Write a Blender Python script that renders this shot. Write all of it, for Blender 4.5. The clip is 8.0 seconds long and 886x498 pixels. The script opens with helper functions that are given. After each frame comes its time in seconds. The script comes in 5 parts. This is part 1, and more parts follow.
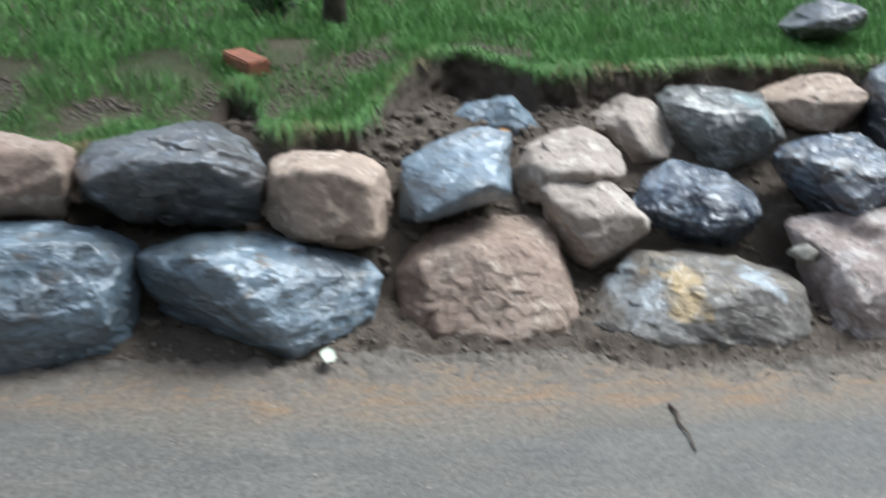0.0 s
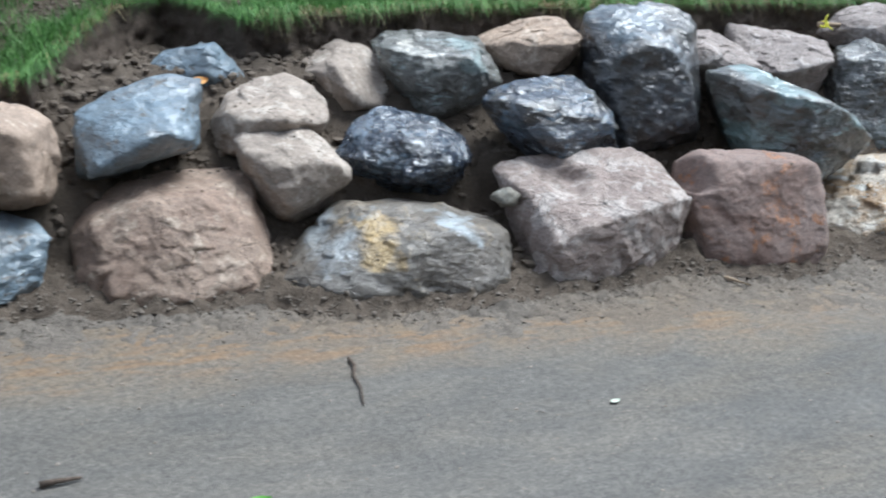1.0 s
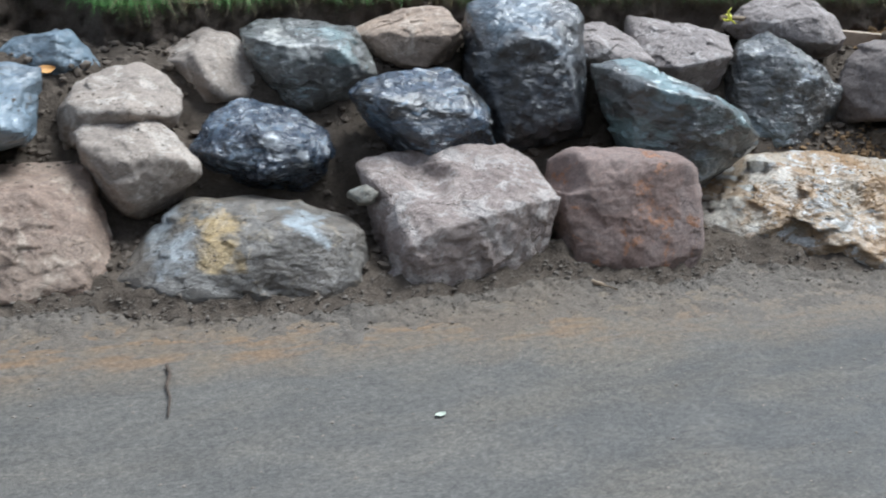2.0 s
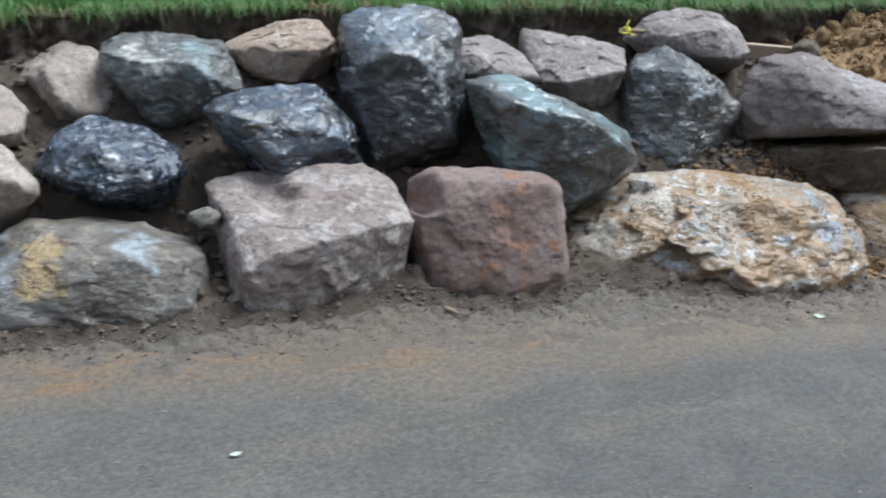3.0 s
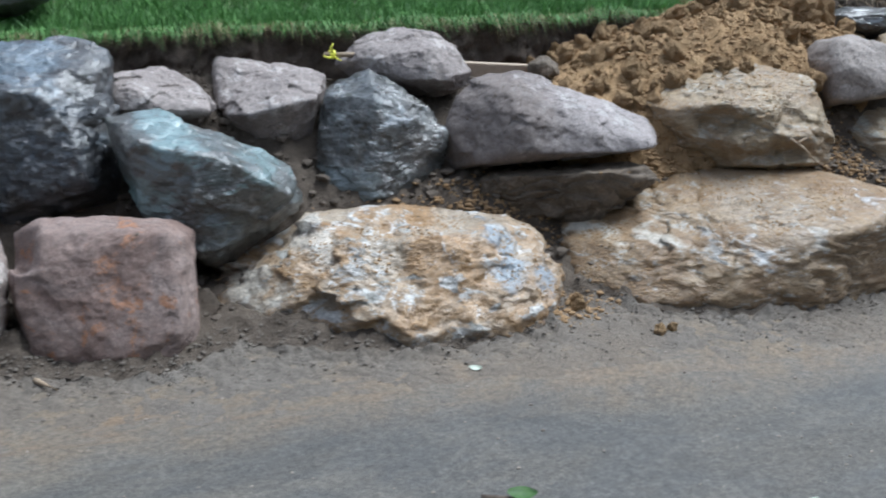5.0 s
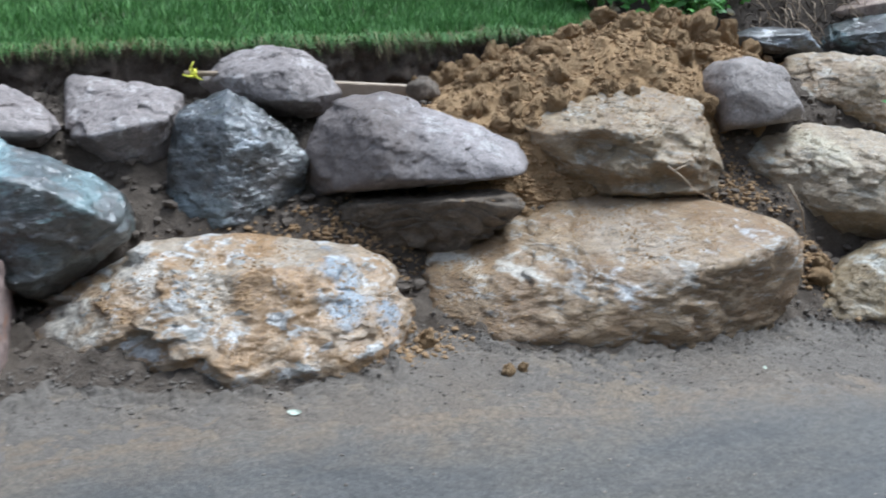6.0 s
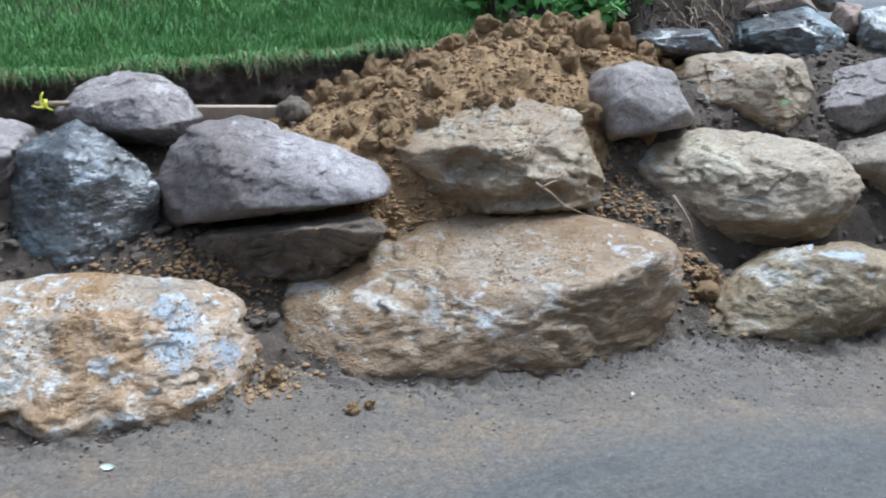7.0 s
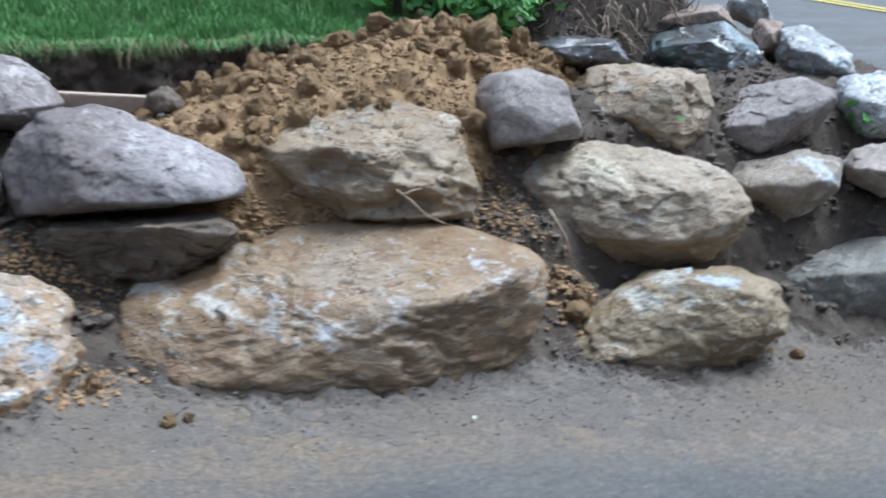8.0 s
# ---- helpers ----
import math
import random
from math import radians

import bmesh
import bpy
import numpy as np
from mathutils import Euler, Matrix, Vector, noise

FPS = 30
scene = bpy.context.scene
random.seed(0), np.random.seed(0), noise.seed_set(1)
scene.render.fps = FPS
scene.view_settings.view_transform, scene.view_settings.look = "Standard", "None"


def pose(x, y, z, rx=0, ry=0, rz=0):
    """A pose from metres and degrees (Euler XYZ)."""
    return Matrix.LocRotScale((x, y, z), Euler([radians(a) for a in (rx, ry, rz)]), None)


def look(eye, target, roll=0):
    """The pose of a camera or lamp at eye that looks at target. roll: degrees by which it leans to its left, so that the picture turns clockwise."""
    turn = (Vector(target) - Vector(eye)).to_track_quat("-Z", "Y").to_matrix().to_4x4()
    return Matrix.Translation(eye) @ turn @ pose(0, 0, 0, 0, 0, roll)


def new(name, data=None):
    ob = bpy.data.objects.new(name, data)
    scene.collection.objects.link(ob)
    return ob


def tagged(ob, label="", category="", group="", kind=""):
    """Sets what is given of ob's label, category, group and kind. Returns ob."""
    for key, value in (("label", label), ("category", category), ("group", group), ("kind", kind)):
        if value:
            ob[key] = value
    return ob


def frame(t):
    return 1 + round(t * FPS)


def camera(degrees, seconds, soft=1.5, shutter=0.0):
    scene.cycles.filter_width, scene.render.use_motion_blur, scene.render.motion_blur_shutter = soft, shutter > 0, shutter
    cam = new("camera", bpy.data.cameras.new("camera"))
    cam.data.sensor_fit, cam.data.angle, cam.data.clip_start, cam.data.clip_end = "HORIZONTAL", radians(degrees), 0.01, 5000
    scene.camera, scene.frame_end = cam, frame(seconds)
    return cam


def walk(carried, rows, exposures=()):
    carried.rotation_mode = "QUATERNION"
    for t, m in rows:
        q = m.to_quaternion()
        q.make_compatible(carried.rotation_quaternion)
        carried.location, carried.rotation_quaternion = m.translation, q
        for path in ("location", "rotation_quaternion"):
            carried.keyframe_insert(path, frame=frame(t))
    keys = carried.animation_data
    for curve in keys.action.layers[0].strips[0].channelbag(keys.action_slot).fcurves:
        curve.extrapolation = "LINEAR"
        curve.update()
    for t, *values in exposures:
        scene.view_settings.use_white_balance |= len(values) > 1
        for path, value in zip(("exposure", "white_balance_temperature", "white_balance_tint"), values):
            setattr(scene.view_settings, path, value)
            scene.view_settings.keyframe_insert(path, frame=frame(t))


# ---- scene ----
# Lens and path: a slow walk along a boulder wall, the eye about 1.45 m up.
cam = camera(48, 8.0, soft=1.9, shutter=0.4)
PATH = [
    (0, (-0.278, -2.654, 1.557), (0.055, -0.838, 0.786), 1.54),
    (0.2, (-0.172, -2.625, 1.561), (0.225, -0.850, 0.731), 1.10),
    (0.5, (0.028, -2.642, 1.511), (0.518, -0.880, 0.702), 1.55),
    (1, (0.273, -2.649, 1.455), (0.886, -0.930, 0.638), 2.82),
    (1.5, (0.507, -2.656, 1.455), (1.145, -0.952, 0.624), 3.48),
    (1.7, (0.598, -2.638, 1.437), (1.236, -0.935, 0.604), 3.57),
    (3, (1.282, -2.666, 1.477), (1.891, -0.950, 0.650), 3.53),
    (3.5, (1.582, -2.674, 1.466), (2.219, -0.948, 0.682), 3.31),
    (4, (1.861, -2.660, 1.458), (2.481, -0.917, 0.697), 2.88),
    (4.5, (2.149, -2.661, 1.457), (2.755, -0.913, 0.696), 2.02),
    (5, (2.434, -2.672, 1.449), (3.082, -0.949, 0.665), 1.46),
    (5.2, (2.512, -2.668, 1.427), (3.177, -0.942, 0.667), 1.84),
    (6.3, (3.151, -2.644, 1.445), (3.799, -0.911, 0.685), 1.84),
    (6.5, (3.268, -2.650, 1.426), (3.880, -0.915, 0.641), 0.66),
    (7, (3.478, -2.641, 1.458), (4.121, -0.904, 0.705), -0.47),
    (7.5, (3.633, -2.649, 1.415), (4.273, -0.908, 0.666), -0.93),
    (8, (3.918, -2.638, 1.431), (4.589, -0.910, 0.679), 2.57),
]
walk(cam, [(t, look(eye, target, roll)) for t, eye, target, roll in PATH], [(0, 1.11, 6200, 6), (1, 1.06, 6120, 6), (1.5, 0.92, 6090, 6), (3, 0.76, 6080, 6), (4, 0.77, 6050, 6), (5, 0.84, 5930, 6), (6.5, 0.97, 5690, 6), (8, 1.03, 5520, 6)])

# ---- light ----
world = bpy.data.worlds.new("overcast_sky")
scene.world = world
world.use_nodes = True
wn = world.node_tree
sky = wn.nodes.new("ShaderNodeTexSky")
sky.sky_type = 'NISHITA'
sky.sun_disc = False
sky.sun_elevation, sky.sun_rotation = radians(62), radians(74)
sky.air_density, sky.dust_density = 1.0, 2.0
cloud = wn.nodes.new("ShaderNodeMix")
cloud.data_type = 'RGBA'
cloud.inputs[0].default_value, cloud.inputs[7].default_value = 0.6, (3.0, 3.15, 3.4, 1.0)
wn.links.new(sky.outputs[0], cloud.inputs[6])
wn.links.new(cloud.outputs[2], wn.nodes["Background"].inputs[0])
wn.nodes["Background"].inputs[1].default_value = 0.13
sun_data = bpy.data.lights.new("sun", 'SUN')
sun_data.energy, sun_data.angle, sun_data.color = 2.75, radians(36), (0.95, 0.98, 1.0)
sun = new("sun", sun_data)
sun.matrix_world = look((0.0, 0.0, 10.0), (-5.1, -1.45, 0.0))


# ---- materials ----
def material(name, rough=0.8, spec=0.4):
    m = bpy.data.materials.new(name)
    m.use_nodes = True
    n = m.node_tree.nodes
    b = n["Principled BSDF"]
    b.inputs["Roughness"].default_value = rough
    b.inputs["Specular IOR Level"].default_value = spec
    return m, m.node_tree, b


def coords(nt, scale=1.0, stretch=(1, 1, 1), turn=(0, 0, 0)):
    c = nt.nodes.new("ShaderNodeTexCoord")
    p = nt.nodes.new("ShaderNodeMapping")
    p.inputs["Scale"].default_value = [scale * s for s in stretch]
    p.inputs["Rotation"].default_value = turn
    nt.links.new(c.outputs["Object"], p.inputs[0])
    return p.outputs[0]


def noise_tex(nt, vec, scale, detail=6.0, rough=0.6, distort=0.0):
    t = nt.nodes.new("ShaderNodeTexNoise")
    t.inputs["Scale"].default_value, t.inputs["Detail"].default_value = scale, detail
    t.inputs["Roughness"].default_value, t.inputs["Distortion"].default_value = rough, distort
    nt.links.new(vec, t.inputs["Vector"])
    return t.outputs["Fac"]


def ramp(nt, fac, stops):
    r = nt.nodes.new("ShaderNodeValToRGB")
    e = r.color_ramp.elements
    while len(e) < len(stops):
        e.new(0.5)
    for el, (p, c) in zip(e, stops):
        el.position = p
        el.color = (*c, 1) if isinstance(c, tuple) else (c, c, c, 1)
    nt.links.new(fac, r.inputs[0])
    return r.outputs[0]


def mix(nt, fac, a, b, mode='MIX'):
    x = nt.nodes.new("ShaderNodeMix")
    x.data_type, x.blend_type = 'RGBA', mode
    for sock, val in ((x.inputs[0], fac), (x.inputs[6], a), (x.inputs[7], b)):
        if isinstance(val, (int, float)):
            sock.default_value = val
        elif isinstance(val, tuple):
            sock.default_value = (*val, 1)
        else:
            nt.links.new(val, sock)
    return x.outputs[2]


def bump(nt, bsdf, height, strength, distance):
    b = nt.nodes.new("ShaderNodeBump")
    b.inputs["Strength"].default_value, b.inputs["Distance"].default_value = strength, distance
    nt.links.new(height, b.inputs["Height"])
    nt.links.new(b.outputs[0], bsdf.inputs["Normal"])


def offset_by_object(nt, vec):
    """Shift the pattern by each object's own random number."""
    o = nt.nodes.new("ShaderNodeObjectInfo")
    m = nt.nodes.new("ShaderNodeMath")
    m.operation = 'MULTIPLY'
    m.inputs[1].default_value = 37.0
    nt.links.new(o.outputs["Random"], m.inputs[0])
    a = nt.nodes.new("ShaderNodeVectorMath")
    a.operation = 'ADD'
    nt.links.new(vec, a.inputs[0])
    nt.links.new(m.outputs[0], a.inputs[1])
    return a.outputs[0]


def combine(nt, a, k, c=None):
    """a times k, plus c."""
    n = nt.nodes.new("ShaderNodeMath")
    n.operation = 'MULTIPLY_ADD'
    n.inputs[1].default_value, n.inputs[2].default_value = k, 0.0
    nt.links.new(a, n.inputs[0])
    if c is not None:
        nt.links.new(c, n.inputs[2])
    return n.outputs[0]


def facets(nt, vec, scale, slope):
    """Relief of flat chips, each tilted its own way, in metres."""
    vo = nt.nodes.new("ShaderNodeTexVoronoi")
    vo.inputs["Scale"].default_value = scale
    nt.links.new(vec, vo.inputs["Vector"])
    tilt = nt.nodes.new("ShaderNodeVectorMath")
    tilt.operation = 'SUBTRACT'
    tilt.inputs[1].default_value = (0.5, 0.5, 0.5)
    nt.links.new(vo.outputs["Color"], tilt.inputs[0])
    off = nt.nodes.new("ShaderNodeVectorMath")
    off.operation = 'SUBTRACT'
    nt.links.new(vec, off.inputs[0])
    nt.links.new(vo.outputs["Position"], off.inputs[1])
    dot = nt.nodes.new("ShaderNodeVectorMath")
    dot.operation = 'DOT_PRODUCT'
    nt.links.new(tilt.outputs[0], dot.inputs[0])
    nt.links.new(off.outputs[0], dot.inputs[1])
    return combine(nt, dot.outputs["Value"], slope), vo.outputs["Color"]


def stone(name, base, other, patch, patch_amount=0.35, rough=(0.55, 0.85), grain=1.0, streak=None, streak_amount=0.0,
          stretch=(1, 1, 1), relief=0.65, spec=0.4, turn=(0.25, 0.2, 0.0), speckle=0.62, wet=0.0, broad=1.0, hew=0.5, marks=()):
    """base and other mottle each other broadly; patch covers a share of the surface; streaks run along the layers;
    marks: stains, veins and painted-in sheen or shade at a place in the rock, with a reach, a colour and a strength."""
    m, nt, b = material(name, 0.7, spec)
    v = offset_by_object(nt, coords(nt, 1.0, stretch, turn))
    big = noise_tex(nt, v, 4.0 / broad, 6, 0.6, 0.8)
    mid = noise_tex(nt, v, 12.0 / broad, 10, 0.7, 0.5)
    small = noise_tex(nt, v, 42.0, 8, 0.7, 0.2)
    fine = noise_tex(nt, v, 150.0 * grain, 4, 0.75)
    col = mix(nt, ramp(nt, big, [(0.42, 0.0), (0.58, 1.0)]), base, other)
    vo = nt.nodes.new("ShaderNodeTexVoronoi")
    vo.feature = 'DISTANCE_TO_EDGE'
    vo.inputs["Scale"].default_value = 6.5
    wv = nt.nodes.new("ShaderNodeVectorMath")
    wv.operation = 'ADD'
    nw = nt.nodes.new("ShaderNodeTexNoise")
    nw.inputs["Scale"].default_value, nw.inputs["Detail"].default_value = 9.0, 6.0
    nt.links.new(v, nw.inputs["Vector"])
    sc = nt.nodes.new("ShaderNodeVectorMath")
    sc.operation = 'SCALE'
    sc.inputs["Scale"].default_value = 0.22
    nt.links.new(nw.outputs["Color"], sc.inputs[0])
    nt.links.new(v, wv.inputs[0])
    nt.links.new(sc.outputs[0], wv.inputs[1])
    nt.links.new(wv.outputs[0], vo.inputs["Vector"])
    broken, chip = facets(nt, wv.outputs[0], 8.0, 0.30 * hew)
    hackly, flake = facets(nt, wv.outputs[0], 26.0, 0.34 * hew)
    off = nt.nodes.new("ShaderNodeValue")
    off.outputs[0].default_value = -0.115
    minus = off.outputs[0]
    e = 0.5 + (0.5 - patch_amount) * 0.4
    pm = ramp(nt, combine(nt, chip, 0.13, combine(nt, flake, 0.10, combine(nt, mid, 1.0, minus))), [(e - 0.02, 0.0), (e + 0.05, 1.0)])
    col = mix(nt, pm, col, patch)
    if streak:
        vs = offset_by_object(nt, coords(nt, 1.0, (1.0, 1.0, 4.5), turn))
        sn = noise_tex(nt, vs, 7.0, 9, 0.68, 0.7)
        e = 0.5 + (0.5 - streak_amount) * 0.4
        col = mix(nt, ramp(nt, combine(nt, flake, 0.12, combine(nt, chip, 0.11, combine(nt, sn, 1.0, minus))), [(e - 0.015, 0.0), (e + 0.03, 1.0)]), col, streak)
    if marks:
        raw = coords(nt, 1.0, (1, 0.35, 1))
        bent = nt.nodes.new("ShaderNodeVectorMath")
        bent.operation = 'MULTIPLY_ADD'
        bent.inputs[1].default_value = (0.26, 0.26, 0.2)
        nt.links.new(nw.outputs["Color"], bent.inputs[0])
        nt.links.new(raw, bent.inputs[2])
        for (mx, my, mz), reach, tint, strength in marks:
            far = nt.nodes.new("ShaderNodeVectorMath")
            far.operation = 'DISTANCE'
            far.inputs[1].default_value = (mx + 0.13, my * 0.35 + 0.13, mz + 0.1)
            nt.links.new(bent.outputs[0], far.inputs[0])
            edge = combine(nt, flake, 0.35 * reach, combine(nt, mid, 0.9 * reach, far.outputs["Value"]))
            col = mix(nt, ramp(nt, edge, [(reach * 1.0, strength), (reach * 1.45, 0.0)]), col, tint)
    crack = ramp(nt, vo.outputs["Distance"], [(0.0, 0.0), (0.018, 1.0)])
    crack = mix(nt, ramp(nt, big, [(0.45, 1.0), (0.55, 0.0)]), crack, (1.0, 1.0, 1.0))
    col = mix(nt, 0.45, col, crack, 'MULTIPLY')
    col = mix(nt, 0.7, col, ramp(nt, small, [(0.3, 0.6), (0.7, 1.35)]), 'MULTIPLY')
    col = mix(nt, speckle, col, ramp(nt, fine, [(0.3, 0.5), (0.7, 1.5)]), 'MULTIPLY')
    nt.links.new(col, b.inputs["Base Color"])
    nt.links.new(ramp(nt, small, [(0.35, rough[0]), (0.65, rough[1])]), b.inputs["Roughness"])
    h = mix(nt, 0.45, mid, small)
    h = mix(nt, 0.3 * speckle, h, fine)
    h = mix(nt, 0.12, h, crack)
    h = combine(nt, combine(nt, h, 0.02 * relief), 1.0, combine(nt, broken, 1.0, hackly))
    bump(nt, b, h, 1.0, 1.0)
    b.inputs["Coat Weight"].default_value = wet
    b.inputs["Coat Roughness"].default_value = 0.23
    if wet:
        cb = nt.nodes.new("ShaderNodeBump")
        cb.inputs["Strength"].default_value, cb.inputs["Distance"].default_value = 1.0, 1.0
        shine = combine(nt, combine(nt, mix(nt, 0.5, mid, small), 0.003), 1.0, combine(nt, broken, 1.0, hackly))
        nt.links.new(shine, cb.inputs["Height"])
        nt.links.new(cb.outputs[0], b.inputs["Coat Normal"])
    b.inputs["Coat IOR"].default_value = 1.5
    return m


brown_stone = stone("brown_stone", (0.26, 0.185, 0.145), (0.32, 0.24, 0.19), (0.42, 0.335, 0.27), 0.30)
sandy_stone = stone("sandy_stone", (0.332, 0.252, 0.199), (0.389, 0.294, 0.228), (0.494, 0.399, 0.323), 0.32)
tan_stone = stone("tan_stone", (0.307, 0.256, 0.219), (0.363, 0.302, 0.256), (0.465, 0.405, 0.353), 0.38)
pink_stone = stone("pink_stone", (0.25, 0.212, 0.198), (0.305, 0.262, 0.245), (0.42, 0.375, 0.355), 0.32)
# Marks: weathered brown on the left, with that face's shade painted in too.
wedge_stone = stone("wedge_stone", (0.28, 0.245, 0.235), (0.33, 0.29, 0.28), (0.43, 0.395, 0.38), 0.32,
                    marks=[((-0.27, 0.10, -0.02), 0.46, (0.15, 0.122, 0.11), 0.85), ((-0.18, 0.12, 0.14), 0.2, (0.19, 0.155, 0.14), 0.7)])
rose_stone = stone("rose_stone", (0.32, 0.255, 0.23), (0.39, 0.32, 0.29), (0.52, 0.46, 0.43), 0.42, relief=1.6, hew=0.8)
red_stone = stone("red_stone", (0.22, 0.15, 0.127), (0.265, 0.20, 0.178), (0.34, 0.17, 0.10), 0.25, relief=0.5, hew=0.25)
blue_slate = stone("blue_slate", (0.11, 0.137, 0.16), (0.155, 0.215, 0.265), (0.115, 0.10, 0.085), 0.26, (0.28, 0.48), 0.7,
                   (0.24, 0.305, 0.355), 0.24, (1, 1, 1.8), 0.6, 0.8, speckle=0.2, wet=0.8, hew=0.7)
# On the dark slates, blue patches and pale streaks help out the sky sheen by colour.
dark_slate = stone("dark_slate", (0.062, 0.056, 0.051), (0.085, 0.085, 0.085), (0.14, 0.16, 0.18), 0.3, (0.25, 0.45), 0.7,
                   (0.25, 0.29, 0.32), 0.12, (1, 1, 1.8), 0.6, 0.8, speckle=0.2, wet=0.8, hew=0.75)
# Pale blue marks put the sky's glint into the colour, chiefly on the cap.
navy_slate = stone("navy_slate", (0.031, 0.028, 0.026), (0.038, 0.043, 0.052), (0.055, 0.075, 0.10), 0.22, (0.25, 0.45), 0.7,
                   (0.12, 0.155, 0.19), 0.1, (1, 1, 1.8), 0.6, 0.8, speckle=0.2, wet=0.85, hew=0.75,
                   marks=[((0.0, -0.08, 0.26), 0.12, (0.16, 0.205, 0.245), 0.85), ((-0.10, 0.0, 0.24), 0.11, (0.09, 0.125, 0.155), 0.85),
                          ((0.17, -0.05, 0.0), 0.06, (0.09, 0.115, 0.14), 0.7)])
dark_navy = stone("dark_navy", (0.034, 0.031, 0.03), (0.043, 0.064, 0.098), (0.075, 0.125, 0.185), 0.34, (0.22, 0.42), 0.7,
                  (0.17, 0.23, 0.29), 0.16, (1, 1, 1.8), 0.7, 0.9, speckle=0.2, wet=0.85, hew=1.0)
# The pale blue lower mark paints sky sheen on a facet near the foot.
fleck_slate = stone("fleck_slate", (0.052, 0.05, 0.046), (0.07, 0.074, 0.074), (0.115, 0.13, 0.135), 0.26, (0.22, 0.42), 0.7,
                    (0.32, 0.345, 0.36), 0.13, (1, 1, 1.8), 0.8, 0.8, speckle=0.25, wet=0.8, hew=0.95,
                    marks=[((-0.11, -0.03, -0.19), 0.13, (0.21, 0.26, 0.28), 0.85), ((0.07, -0.02, 0.06), 0.06, (0.30, 0.33, 0.36), 0.8),
                           ((0.17, -0.07, -0.08), 0.10, (0.19, 0.175, 0.162), 0.8)])
# Whitish marks paint the glints of the sky on its broken faces.
black_stone = stone("black_stone", (0.024, 0.034, 0.055), (0.045, 0.068, 0.105), (0.12, 0.17, 0.23), 0.34, (0.15, 0.4), 0.8,
                    (0.45, 0.50, 0.56), 0.2, (1, 1, 1.5), 1.0, 0.8, speckle=0.25, wet=0.85, hew=1.5,
                    marks=[((0.05, -0.05, -0.01), 0.05, (0.62, 0.64, 0.66), 0.9), ((0.13, -0.09, -0.04), 0.045, (0.58, 0.60, 0.62), 0.9), ((-0.03, 0.04, 0.09), 0.045, (0.5, 0.54, 0.58), 0.7)])
# Pale teal marks put sky sheen into the colour, mostly along the upper edge.
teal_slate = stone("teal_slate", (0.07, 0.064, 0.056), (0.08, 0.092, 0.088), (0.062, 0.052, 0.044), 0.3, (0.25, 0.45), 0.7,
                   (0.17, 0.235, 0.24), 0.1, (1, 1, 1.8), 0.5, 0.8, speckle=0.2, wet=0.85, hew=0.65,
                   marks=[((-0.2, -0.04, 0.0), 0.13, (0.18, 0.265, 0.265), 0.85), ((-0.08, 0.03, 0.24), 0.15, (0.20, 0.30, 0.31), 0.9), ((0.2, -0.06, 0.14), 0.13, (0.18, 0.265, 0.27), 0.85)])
quartz_slate = stone("quartz_slate", (0.13, 0.125, 0.115), (0.17, 0.175, 0.165), (0.42, 0.43, 0.41), 0.2, (0.2, 0.55), 0.8,
                     (0.30, 0.36, 0.36), 0.24, (1, 1, 1.3), 1.0, 0.6, wet=0.62, hew=0.7,
                     marks=[((-0.09, 0.02, 0.08), 0.07, (0.68, 0.66, 0.60), 0.9), ((-0.02, -0.09, 0.06), 0.05, (0.70, 0.68, 0.63), 0.9), ((0.13, -0.05, 0.10), 0.09, (0.27, 0.35, 0.35), 0.85)])
pale_quartz = stone("pale_quartz", (0.30, 0.285, 0.26), (0.36, 0.36, 0.35), (0.60, 0.60, 0.58), 0.42, (0.25, 0.6), 0.8,
                    (0.40, 0.46, 0.49), 0.3, (1, 1, 1.4), 1.3, 0.6, wet=0.3, hew=1.0)
gold_slate = stone("gold_slate", (0.15, 0.13, 0.11), (0.18, 0.165, 0.148), (0.24, 0.20, 0.15), 0.28, (0.3, 0.6), 0.8,
                   (0.25, 0.25, 0.24), 0.14, (1, 1, 1.5), 0.8, 0.6, wet=0.35, broad=1.6, hew=0.6,
                   marks=[((-0.19, 0.10, 0.02), 0.11, (0.34, 0.37, 0.39), 0.85), ((0.24, 0.02, 0.06), 0.08, (0.40, 0.45, 0.48), 0.85), ((-0.03, 0.02, 0.02), 0.09, (0.46, 0.32, 0.14), 0.8)])
quartz_stone = stone("quartz_stone", (0.331, 0.198, 0.092), (0.368, 0.294, 0.216), (0.534, 0.515, 0.488), 0.34, (0.25, 0.75), 0.6,
                     (0.33, 0.32, 0.29), 0.2, (1, 1, 1.6), 0.9, 0.6, wet=0.4, broad=1.2, hew=1.0,
                     marks=[((-0.45, 0.08, 0.0), 0.12, (0.52, 0.49, 0.43), 0.75), ((-0.23, 0.13, 0.12), 0.10, (0.62, 0.58, 0.52), 0.7), ((0.36, -0.10, 0.07), 0.10, (0.30, 0.345, 0.39), 0.9),
                            ((0.46, -0.13, -0.02), 0.08, (0.27, 0.31, 0.355), 0.9)])
